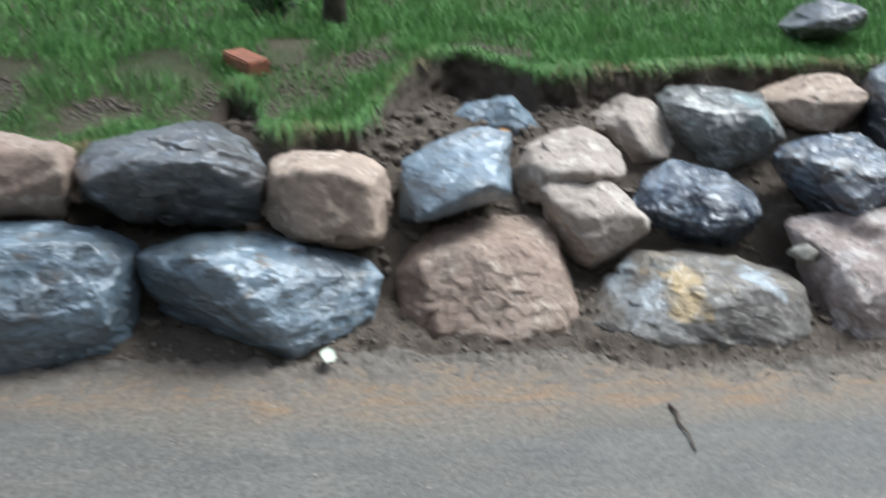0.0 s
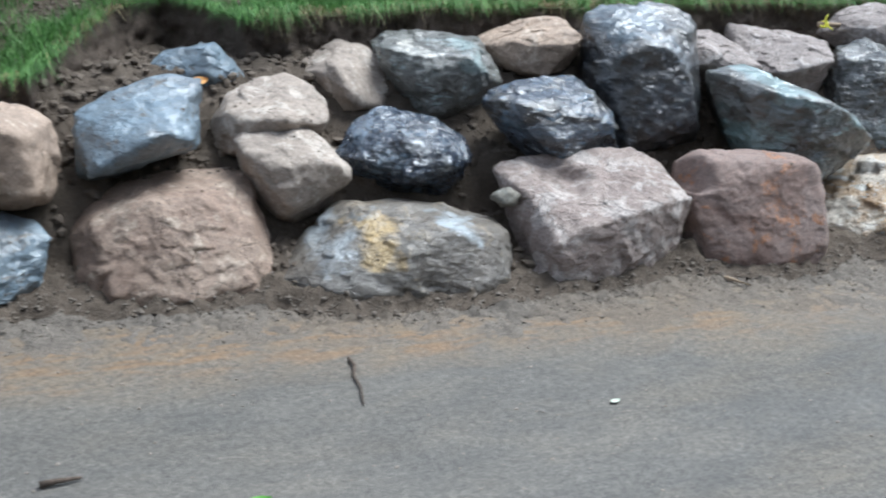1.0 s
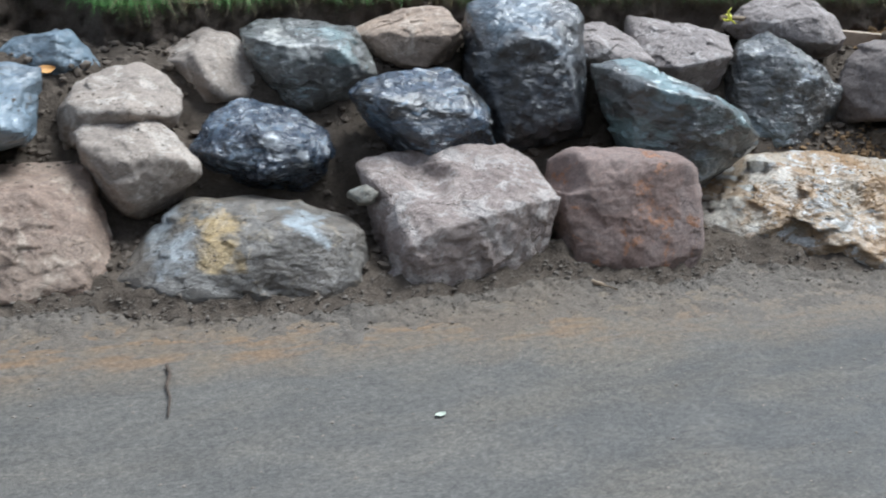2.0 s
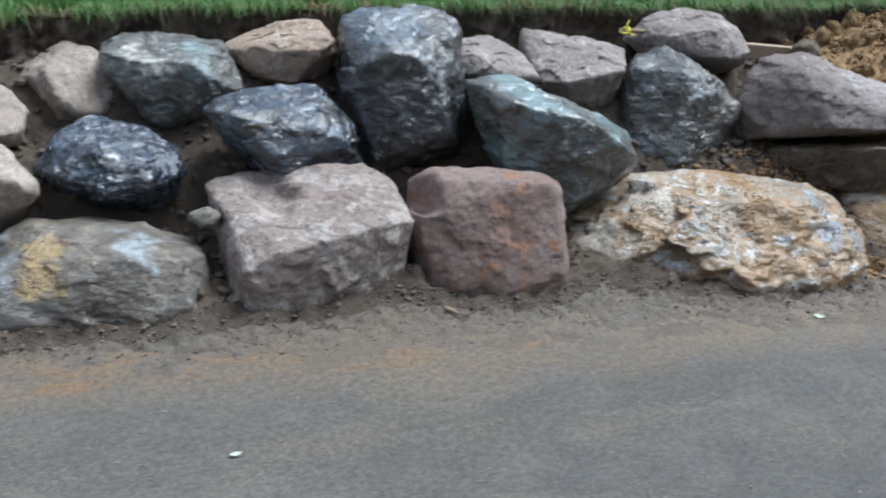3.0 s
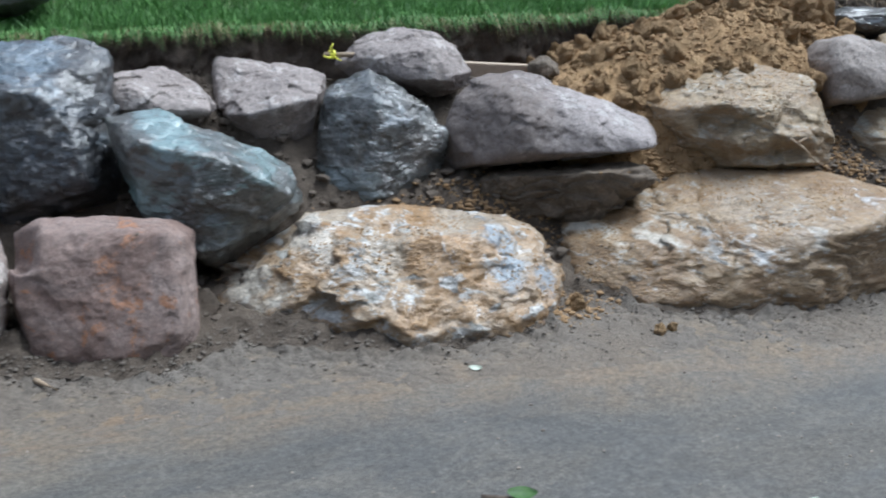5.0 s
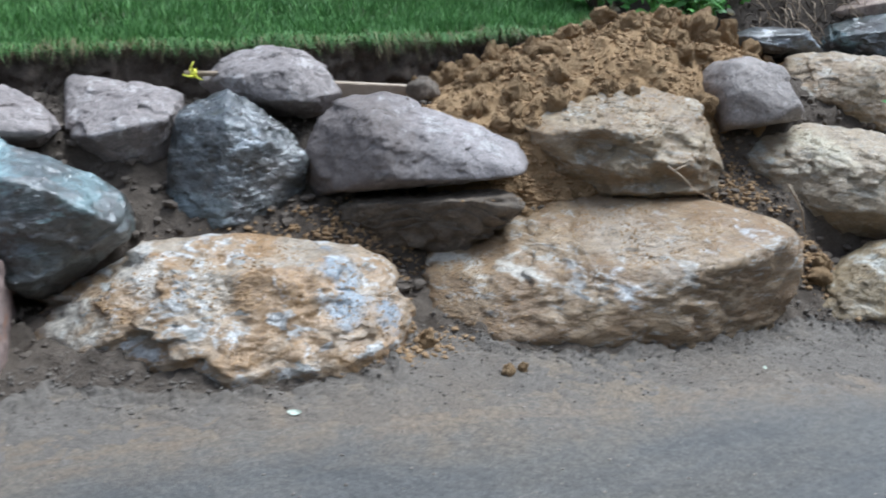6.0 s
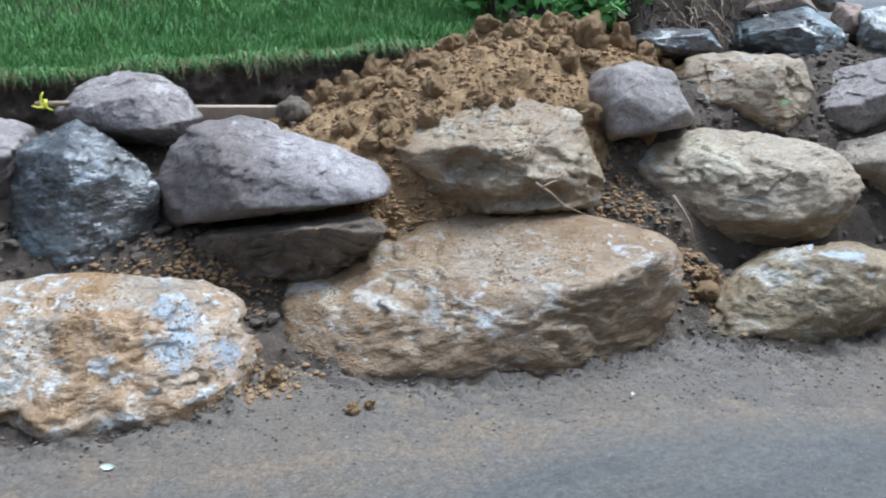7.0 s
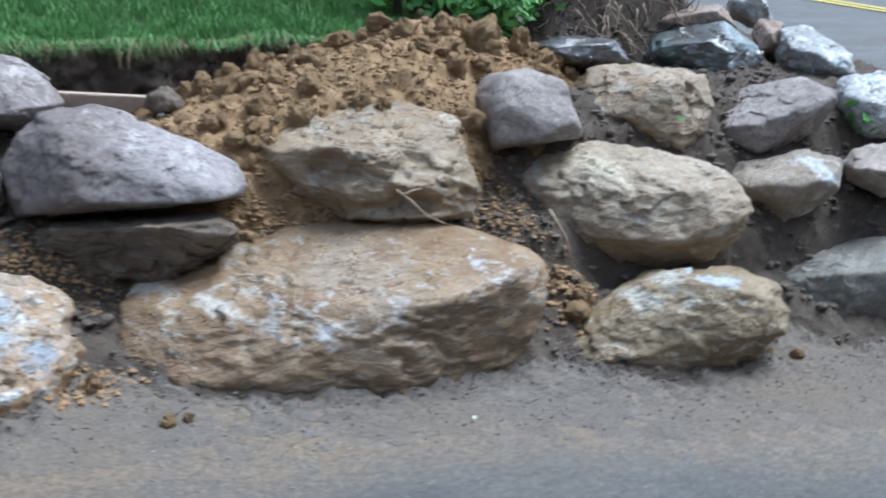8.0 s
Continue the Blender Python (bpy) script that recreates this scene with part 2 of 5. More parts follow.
ochre_stone = stone("ochre_stone", (0.235, 0.146, 0.0752), (0.329, 0.23, 0.136), (0.432, 0.385, 0.329), 0.24, (0.35, 0.8), 0.8,
                    (0.40, 0.36, 0.31), 0.2, (1, 1, 2.6), 1.0, 0.5, wet=0.3, hew=0.55,
                    marks=[((-0.50, 0.16, 0.05), 0.08, (0.56, 0.52, 0.45), 0.8), ((-0.34, 0.0, 0.05), 0.06, (0.56, 0.53, 0.47), 0.7), ((-0.19, -0.11, 0.03), 0.055, (0.56, 0.56, 0.55), 0.75),
                           ((-0.05, -0.19, 0.02), 0.055, (0.60, 0.61, 0.62), 0.8), ((0.12, -0.22, 0.05), 0.05, (0.55, 0.53, 0.49), 0.7), ((0.23, -0.07, 0.18), 0.06, (0.58, 0.57, 0.55), 0.8), ((0.43, -0.16, 0.17), 0.05, (0.6, 0.6, 0.6), 0.8),
                           ((0.06, 0.0, 0.17), 0.2, (0.36, 0.30, 0.235), 0.6)])
yellow_stone = stone("yellow_stone", (0.24, 0.173, 0.096), (0.326, 0.245, 0.144), (0.422, 0.355, 0.259), 0.26, (0.35, 0.8), 0.8,
                     (0.40, 0.36, 0.28), 0.2, (1, 1, 2.0), 1.0, 0.5, wet=0.2, hew=0.6,
                     marks=[((0.02, -0.12, 0.2), 0.07, (0.44, 0.50, 0.56), 0.9), ((-0.21, 0.02, 0.11), 0.07, (0.50, 0.49, 0.44), 0.8), ((-0.08, -0.02, 0.16), 0.07, (0.52, 0.51, 0.47), 0.8)])
tan_quartz = stone("tan_quartz", (0.279, 0.195, 0.116), (0.363, 0.279, 0.181), (0.456, 0.4, 0.321), 0.27, (0.35, 0.8), 0.8,
                   (0.32, 0.27, 0.21), 0.28, (1, 1, 2.0), 1.0, 0.5, wet=0.2, hew=0.6)
pale_tan = stone("pale_tan", (0.307, 0.233, 0.153), (0.372, 0.288, 0.195), (0.437, 0.363, 0.27), 0.3, (0.35, 0.8), 0.8,
                 (0.33, 0.28, 0.215), 0.24, (1, 1, 2.0), 1.0, 0.5, wet=0.2, hew=0.6,
                 marks=[((0.24, -0.26, -0.03), 0.06, (0.62, 0.63, 0.62), 0.85), ((-0.08, 0.09, 0.14), 0.13, (0.52, 0.46, 0.33), 0.6), ((-0.26, 0.18, 0.09), 0.08, (0.44, 0.45, 0.42), 0.7)])
white_end = stone("white_end", (0.32, 0.26, 0.20), (0.38, 0.31, 0.24), (0.50, 0.45, 0.39), 0.3, (0.35, 0.8), 0.8, relief=1.6, hew=0.9,
                  marks=[((0.12, -0.1, 0.08), 0.08, (0.66, 0.70, 0.72), 0.9)])
dusty_slate = stone("dusty_slate", (0.20, 0.185, 0.155), (0.26, 0.24, 0.205), (0.22, 0.225, 0.205), 0.3, (0.4, 0.8), 0.8, relief=1.2, wet=0.15)
grey_stone = stone("grey_stone", (0.225, 0.19, 0.172), (0.28, 0.24, 0.217), (0.38, 0.335, 0.308), 0.3)
ledge_stone = stone("ledge_stone", (0.17, 0.132, 0.098), (0.225, 0.178, 0.135), (0.29, 0.235, 0.185), 0.25, relief=1.8, hew=0.9)
SLATES = (blue_slate, dark_slate, navy_slate, dark_navy, fleck_slate, teal_slate, black_stone)


def earth(name, dark, light, patch, amount, scale=1.0, relief=1.0):
    m, nt, b = material(name, 0.9, 0.25)
    v = coords(nt)
    big, mid, fine = noise_tex(nt, v, 2.2 * scale, 5), noise_tex(nt, v, 14 * scale, 8, 0.7), noise_tex(nt, v, 110 * scale, 5, 0.7)
    col = mix(nt, ramp(nt, mid, [(0.35, 0.0), (0.68, 1.0)]), dark, light)
    col = mix(nt, ramp(nt, big, [(0.55 - amount * 0.2, 0.0), (0.7 - amount * 0.1, 1.0)]), col, patch)
    col = mix(nt, 0.5, col, ramp(nt, fine, [(0.25, 0.4), (0.75, 1.6)]), 'MULTIPLY')
    nt.links.new(col, b.inputs["Base Color"])
    bump(nt, b, mix(nt, 0.4, mid, fine), 0.8 * relief, 0.03)
    return m


soil = earth("soil", (0.075, 0.059, 0.046), (0.14, 0.112, 0.089), (0.105, 0.083, 0.065), 0.5)
silt = earth("silt", (0.13, 0.113, 0.097), (0.185, 0.163, 0.141), (0.168, 0.138, 0.11), 0.5, 0.8, 0.9)
dark_soil = earth("dark_soil", (0.085, 0.066, 0.053), (0.19, 0.15, 0.122), (0.13, 0.10, 0.08), 0.5, 1.0, 1.6)
clay = earth("clay", (0.27, 0.165, 0.08), (0.46, 0.315, 0.175), (0.37, 0.24, 0.125), 0.5, 1.4, 1.0)
lawn_ground = earth("lawn_ground", (0.055, 0.05, 0.03), (0.05, 0.075, 0.025), (0.085, 0.068, 0.047), 0.6)


def asphalt():
    m, nt, b = material("asphalt", 0.6, 0.45)
    v = coords(nt)
    vs = coords(nt, 1.0, (0.4, 1.2, 1.0))
    big, mid, fine = noise_tex(nt, vs, 1.6, 7, 0.62), noise_tex(nt, v, 9, 8, 0.7), noise_tex(nt, v, 130, 4, 0.8)
    agg = noise_tex(nt, v, 48, 5, 0.75)
    blot = noise_tex(nt, coords(nt, 1.0, (0.55, 1.3, 1.0), (0, 0, -0.2)), 5.5, 8, 0.7, 0.4)
    col = mix(nt, ramp(nt, mid, [(0.36, 0.0), (0.64, 1.0)]), (0.058, 0.056, 0.053), (0.092, 0.088, 0.082))
    col = mix(nt, ramp(nt, blot, [(0.47, 0.0), (0.62, 0.8)]), col, (0.118, 0.106, 0.09))
    col = mix(nt, ramp(nt, big, [(0.49, 0.0), (0.66, 0.65)]), col, (0.138, 0.116, 0.088))
    along = nt.nodes.new("ShaderNodeSeparateXYZ")
    nt.links.new(v, along.inputs[0])
    dust = combine(nt, along.outputs[0], 0.1, combine(nt, big, 0.25))
    col = mix(nt, ramp(nt, dust, [(0.18, 0.5), (0.42, 0.0)]), col, (0.148, 0.136, 0.118))
    col = mix(nt, ramp(nt, dust, [(0.38, 0.0), (0.62, 0.45)]), col, (0.062, 0.06, 0.057))
    wet = noise_tex(nt, coords(nt, 1.0, (0.5, 1.6, 1.0), (0, 0, 0.35)), 2.3, 6, 0.65, 0.5)
    col = mix(nt, ramp(nt, wet, [(0.38, 0.4), (0.56, 0.0)]), col, (0.056, 0.056, 0.055))
    # clay washed down from the bank lies in a band along the road's edge
    sep = nt.nodes.new("ShaderNodeSeparateXYZ")
    nt.links.new(v, sep.inputs[0])
    ma = nt.nodes.new("ShaderNodeMath")
    ma.operation, ma.inputs[1].default_value = 'MULTIPLY_ADD', 0.105
    nt.links.new(sep.outputs[0], ma.inputs[0])
    nt.links.new(sep.outputs[1], ma.inputs[2])
    mb = nt.nodes.new("ShaderNodeMath")
    mb.operation, mb.inputs[1].default_value = 'MULTIPLY_ADD', 0.55
    nt.links.new(big, mb.inputs[0])
    nt.links.new(ma.outputs[0], mb.inputs[2])
    band = ramp(nt, mb.outputs[0], [(0.0, 0.0), (0.11, 0.5), (0.23, 0.85), (0.75, 0.9), (1.0, 0.0)])
    col = mix(nt, band, col, mix(nt, ramp(nt, mid, [(0.4, 0.0), (0.6, 1.0)]), (0.165, 0.125, 0.086), (0.128, 0.109, 0.089)))
    # rusty clay lies in streaks along the foot of the silt
    rust = noise_tex(nt, coords(nt, 1.0, (1.0, 4.0, 1.0), (0, 0, 0.1)), 4.5, 6, 0.65, 0.4)
    here = mix(nt, 1.0, ramp(nt, mb.outputs[0], [(0.10, 0.0), (0.18, 0.9), (0.28, 0.9), (0.36, 0.0)]), ramp(nt, rust, [(0.48, 0.0), (0.60, 0.85)]), 'MULTIPLY')
    here = mix(nt, 1.0, here, ramp(nt, combine(nt, sep.outputs[0], 0.1), [(0.16, 1.0), (0.32, 0.25)]), 'MULTIPLY')
    col = mix(nt, here, col, (0.19, 0.117, 0.064))
    col = mix(nt, 0.8, col, ramp(nt, agg, [(0.3, 0.5), (0.7, 1.5)]), 'MULTIPLY')
    col = mix(nt, 0.9, col, ramp(nt, fine, [(0.3, 0.45), (0.7, 1.6)]), 'MULTIPLY')
    nt.links.new(col, b.inputs["Base Color"])
    nt.links.new(ramp(nt, big, [(0.35, 0.45), (0.65, 0.75)]), b.inputs["Roughness"])
    bump(nt, b, mix(nt, 0.5, fine, agg), 0.7, 0.008)
    return m


asphalt_mat = asphalt()


def simple(name, a, b_, rough=0.7, scale=30.0, spec=0.4):
    m, nt, b = material(name, rough, spec)
    v = offset_by_object(nt, coords(nt))
    f = noise_tex(nt, v, scale, 5, 0.6)
    nt.links.new(mix(nt, ramp(nt, f, [(0.3, 0.0), (0.7, 1.0)]), a, b_), b.inputs["Base Color"])
    bump(nt, b, f, 0.3, 0.004)
    return m


def leafy(name, a, b_, rough=0.55, trans=0.25):
    m, nt, b = material(name, rough, 0.35)
    g = nt.nodes.new("ShaderNodeNewGeometry")
    nt.links.new(ramp(nt, g.outputs["Random Per Island"], [(0.0, a), (0.75, b_), (1.0, tuple(min(1, c * 1.5) for c in b_))]), b.inputs["Base Color"])
    return m


grass_mat = leafy("grass_blades", (0.05, 0.138, 0.034), (0.14, 0.30, 0.084))
weed_mat = leafy("weed_leaves", (0.05, 0.15, 0.03), (0.12, 0.32, 0.07))
brick_mat = simple("brick_clay", (0.13, 0.06, 0.04), (0.32, 0.115, 0.06), 0.85, 40)
bark_mat = simple("bark", (0.035, 0.026, 0.02), (0.08, 0.06, 0.045), 0.9, 25)
twig_mat = simple("twig_wood", (0.06, 0.045, 0.035), (0.12, 0.09, 0.07), 0.85, 60)
root_mat = simple("dry_root", (0.34, 0.25, 0.17), (0.45, 0.35, 0.25), 0.8, 60)
plank_mat = simple("plank_wood", (0.42, 0.33, 0.25), (0.52, 0.42, 0.33), 0.7, 40)
yellow_mat = simple("yellow_plastic", (0.75, 0.72, 0.06), (0.85, 0.82, 0.12), 0.35, 20)
white_leaf_mat = simple("pale_leaf", (0.42, 0.47, 0.37), (0.54, 0.58, 0.5), 0.5, 60)
green_leaf_mat = simple("green_leaf", (0.10, 0.28, 0.05), (0.16, 0.4, 0.08), 0.5, 60)
orange_leaf_mat = simple("orange_leaf", (0.5, 0.24, 0.07), (0.62, 0.34, 0.12), 0.6, 60)
soil_crumb_mat = simple("soil_crumb", (0.085, 0.068, 0.054), (0.16, 0.132, 0.108), 0.95, 45, 0.2)
silt_crumb_mat = simple("silt_crumb", (0.125, 0.107, 0.09), (0.20, 0.174, 0.15), 0.95, 45, 0.2)
clay_crumb_mat = simple("clay_crumb", (0.23, 0.145, 0.075), (0.38, 0.255, 0.145), 0.95, 45, 0.2)
pebble_mat = simple("pebbles", (0.16, 0.13, 0.105), (0.36, 0.31, 0.26), 0.75, 9)
line_mat = simple("yellow_road_paint", (0.65, 0.5, 0.08), (0.72, 0.58, 0.14), 0.6, 12)


# ---- building helpers ----
def mesh_ob(name, verts, faces, mat, parent=None, smooth=True, label=""):
    me = bpy.data.meshes.new(name)
    me.from_pydata([tuple(map(float, v)) for v in verts], [], [tuple(map(int, f)) for f in faces])
    if smooth:
        me.shade_smooth()
    me.materials.append(mat)
    ob = new(name, me)
    if parent:
        ob.parent = parent
    if label:
        ob["label"] = label
    return ob


def unit_ball(level):
    bm = bmesh.new()
    bmesh.ops.create_icosphere(bm, subdivisions=level, radius=1.0)
    v = np.array([p.co[:] for p in bm.verts])
    f = [[q.index for q in p.verts] for p in bm.faces]
    bm.free()
    return v, f


BALLS = {n: unit_ball(n) for n in (3, 5, 6)}
ROLL = random.Random(7)


LATTICE = np.random.default_rng(4).normal(0, 1, (512, 3))
LATTICE /= np.linalg.norm(LATTICE, axis=1)[:, None]


def grain(points, scale, seed, octaves=4):
    """Fractal gradient noise at all points at once."""
    total, gain = np.zeros(len(points)), 1.0
    q = points * scale + np.array([seed * 3.1, seed * 1.7, seed * 5.3])
    for _ in range(octaves):
        cell = np.floor(q).astype(np.int64)
        f = q - cell
        s = f * f * (3 - 2 * f)
        for k in range(8):
            step = np.array([k & 1, k >> 1 & 1, k >> 2])
            c = cell + step
            g = LATTICE[(c[:, 0] * 73856093 ^ c[:, 1] * 19349663 ^ c[:, 2] * 83492791) & 511]
            weight = np.prod(np.where(step, s, 1 - s), axis=1)
            total += gain * 1.6 * weight * ((f - step) * g).sum(1)
        q, gain = q * 2.1 + 7.7, gain * 0.53
    return total


def hull_planes(points):
    """The planes of the convex hull, as normals and distances from the middle, and the middle."""
    bm = bmesh.new()
    for p in points:
        bm.verts.new(p)
    bmesh.ops.convex_hull(bm, input=bm.verts)
    bm.normal_update()
    middle = np.mean(points, axis=0)
    ns, cs = [], []
    for f in bm.faces:
        n = np.array(f.normal)
        c = n @ (np.array(f.verts[0].co) - middle)
        if f.calc_area() > 1e-6:
            ns.append(n if c > 0 else -n)
            cs.append(max(abs(c), 0.02) + 0.007)
    bm.free()
    return np.array(ns), np.array(cs), middle


def boulder(label, mat, at, yaw, lean, girth, ridge, back=25, sunk=0, strata=0.0, lumps=1.0, hewn=1.0, dents=()):
    """A quarried rock, its corners in cm (across, up, out) from at, seen square to a front turned by yaw that leans back:
    girth, the corners of its widest outline, and ridge, those of its front; sunk: how deep its foot goes into the ground;
    strata, lumps, hewn: the strength of ledges, knobs and broken faces; dents: hollows at (across, up), a radius, a depth and a width."""
    seed = ROLL.random() * 40
    slate = mat in SLATES
    a, l = radians(yaw), radians(lean)
    u = np.array([math.cos(a), math.sin(a), 0])
    o = np.array([math.sin(a) * math.cos(l), -math.cos(a) * math.cos(l), math.sin(l)])
    axes = np.array([u, np.cross(o, u), o])
    local = np.array(girth + ridge, float)
    size = np.ptp(local[:, :2], axis=0) / 100
    mid = local[:len(girth)].mean(0)
    rear = np.array(girth, float)
    rear[:, :2] = mid[:2] + (rear[:, :2] - mid[:2]) * 0.78
    rear[:, 2] = np.minimum(-back, rear[:, 2] - 6)
    corners = np.vstack([local, rear]) @ axes / 100
    if sunk:
        low = local[local[:, 1] < local[:, 1].min() + 0.35 * np.ptp(local[:, 1])] @ axes / 100
        corners = np.vstack([corners, low - [0, 0, sunk / 100]])
    ns, cs, middle = hull_planes(corners)
    # a few corners are knocked off
    dice = np.random.default_rng(int(seed * 1000))
    ball, tris = BALLS[6 if size[0] > 0.42 else 5]
    for _ in range(5):
        n = dice.normal(0, 1, 3) + o * 0.5
        n /= np.linalg.norm(n)
        probe = BALLS[3][0]
        reach = (probe / np.max(probe @ ns.T / cs, axis=1)[:, None] @ n).max()
        ns, cs = np.vstack([ns, n]), np.append(cs, reach - dice.uniform(0.0, 0.009))
    # the sweep is closer on the side that is not buried
    spread = np.array([size[0], size[1], max(size.min(), 0.3)])
    way = ((ball + [0, 0, 0.35]) * spread) @ axes
    way /= np.linalg.norm(way, axis=1)[:, None]
    reach = np.clip(way @ ns.T / cs, 1e-9, None)
    top = reach.max(1)
    power = 340 if slate else 200
    second = np.partition(reach, -3, axis=1)[:, -3:-1].mean(1) / top
    co = way / (top * ((reach / top[:, None]) ** power).sum(1) ** (1 / power))[:, None]
    if slate:
        lumps *= 0.6
    h = grain(co, 5.0, seed, 3) * 0.005 * lumps + grain(co, 19.0, seed + 9, 4) * 0.0035 * lumps
    # worn and chipped along the edges
    edge = np.clip((second - 0.975) / 0.025, 0, 1)
    h -= edge * np.clip(grain(co, 17.0, seed + 31, 3) + 0.05, 0, 1) * 0.012
    # fracture: each patch of the surface tilts its own way and steps up or down
    t3 = np.asarray(tris)
    area = np.linalg.norm(np.cross(co[t3[:, 1]] - co[t3[:, 0]], co[t3[:, 2]] - co[t3[:, 0]]), axis=1)
    share = np.bincount(t3.ravel(), np.repeat(area, 3), len(co))
    share /= share.sum()
    warp = np.stack([grain(co, 14.0, seed + k, 2) for k in (11, 12, 13)], 1)
    wide = co * [1.0, 1.0, 1.5 if slate else 1.15]
    for span, slope, step in ((0.20, 0.05, 0.001), (0.07, 0.06, 0.0008)) if slate else ((0.17, 0.045, 0.0015), (0.06, 0.05, 0.001), (0.028, 0.04, 0.0006)):
        count = int(min(420, 6 + size[0] * size[1] * 3.0 / span ** 2))
        pick = dice.choice(len(co), count, replace=False, p=share)
        where = wide + warp * span * 0.16
        near = np.argmin((wide[pick] ** 2).sum(1)[None] - 2 * where @ wide[pick].T, axis=1)
        tilt = dice.normal(0, slope, (count, 3))
        h += hewn * (np.clip(((co - co[pick][near]) * tilt[near]).sum(1), -0.02, 0.02) + dice.normal(0, step, count)[near])
    if lumps > 1:
        h -= np.abs(grain(co, 10.0, seed + 4, 3)) * 0.022 * (lumps - 0.6)
    if strata:
        bed = co[:, 2] * 20 + co[:, 0] * 2.0 + grain(co, 3.0, seed + 2, 3) * 2.2
        h += (bed % 1.0 - 0.5) * 0.013 * strata * np.clip(0.6 + 1.5 * grain(co, 4.0, seed + 6, 2), 0.1, 1.3)
    co = co + way * h[:, None] + middle
    for x, y, rad, deep, wide in dents:
        far = np.hypot((co @ axes[0] * 100 - x) / wide, co @ axes[1] * 100 - y)
        far *= 1 + 0.3 * grain(co, 9.0, seed + 21, 2)
        co = co - (np.where(co @ o > mid[2] / 100 - 0.12, deep / 100 * np.exp(-(far / rad) ** 4 * 0.7), 0))[:, None] * (o + (0.8 if wide == 1 else 0.1) * axes[1])
    ob = mesh_ob("boulder", co, tris, mat)
    ob.location = at
    return tagged(ob, label, "boulder", "boulders of the retaining wall")


# ---- ground ----
def lump(x, y, scale, amp, seed=0.0):
    return amp * noise.fractal(Vector((x * scale, y * scale, seed)), 0.9, 2.1, 4)


def road_z(x):
    """The driveway falls gently towards the street."""
    return -0.055 * min(3.0, max(0.0, x - 3.6))


TOE_X = [-1, -0.8, -0.3, -0.21, 0.0, 0.23, 0.46, 0.66, 0.8, 0.96, 1.35, 1.62, 1.92, 2.1, 2.25, 2.45, 2.6, 2.8,
         3.0, 3.2, 3.45, 3.7, 3.9, 4.0, 4.15, 4.4, 4.7, 5.05, 5.3, 5.45, 5.65, 5.9, 6.1, 6.25, 6.4, 6.76]
TOE_Y = [0.2, 0.2, 0.13, 0.13, 0.18, 0.12, 0.09, 0.11, 0.01, -0.04, -0.07, -0.06, -0.05, 0.0, -0.05, -0.13, -0.12, -0.02,
         -0.13, -0.20, -0.23, -0.19, 0.02, 0.0, -0.14, -0.22, -0.24, -0.18, -0.14, -0.27, -0.35, -0.31, -0.2, -0.08, -0.24, -0.26]


def toe(x):
    return float(np.interp(x, TOE_X, TOE_Y))


def bank_height(x, y):
    """Soil: a thin strip along the road, rising behind the boulders to a shelf below the lawn."""
    edge = -0.03 - 0.105 * min(6.0, max(-2.0, x)) + lump(x, 0, 1.5, 0.05, 3.0) + lump(x, 0, 9.0, 0.012, 6.0)
    foot = float(np.interp(x, [-1, 0, 0.6, 1, 1.6, 2, 2.3, 2.6, 3, 3.4, 4, 5, 6], [0.42, 0.41, 0.44, 0.50, 0.50, 0.48, 0.55, 0.55, 0.50, 0.44, 0.33, 0.20, 0.13]))
    shelf = float(np.interp(x, [-1, 0, 1.2, 3.0, 3.6, 4.5, 5.0, 6.8, 7.6, 8.5], [0.50, 0.54, 0.55, 0.52, 0.46, 0.46, 0.52, 0.55, 0.5, 0.0]))
    rise = float(np.interp(y - foot, [0.0, 0.07, 0.14, 0.28, 0.45, 0.62, 3.0], [0.0, 0.28, 0.42, 0.52, 0.85, 0.98, 1.0]))
    z = 0.016 + road_z(x) + (shelf - road_z(x)) * rise
    if x < 1.2:
        z -= 0.05 * min(1.0, max(0.0, (y - 1.0) / 0.3)) * min(1.0, (1.2 - x) / 0.3)
    if 5.8 < x < 6.85:
        z += (0.38 + lump(x, y, 7, 0.10, 1.0)) * min(1.0, max(0.0, (y - 1.3) / 0.22)) * min(1.0, (x - 5.8) / 0.2, (6.85 - x) / 0.2)
    if y < foot:
        s = (y - edge) / max(foot - edge, 0.05)
        z = road_z(x) + 0.018 * min(1.0, max(-2.0, s))
    # soil packed against the feet of the lowest boulders
    z += 0.055 * min(1.0, max(0.0, (y - toe(x) + 0.05) / 0.17)) ** 1.3 * (1.0 - rise)
    for cx, cy, h in ((5.44, 0.14, 0.12), (6.27, 0.10, 0.09)):
        z += h * math.exp(-((x - cx) ** 2 + (y - cy) ** 2) / 0.018)
    return z


def sheet(name, xs, ys, height, mat):
    verts = [(x, y, height(x, y)) for y in ys for x in xs]
    w = len(xs)
    faces = [(j * w + i, j * w + i + 1, (j + 1) * w + i + 1, (j + 1) * w + i) for j in range(len(ys) - 1) for i in range(w - 1)]
    return mesh_ob(name, verts, faces, mat)


def soil_z(x, y):
    rough = min(1.0, max(0.10, (y - toe(x) + 0.22) / 0.3))
    return bank_height(x, y) + rough * (lump(x, y, 6, 0.022) + lump(x, y, 20, 0.026, 3.0) + lump(x, y, 55, 0.014, 6.0))


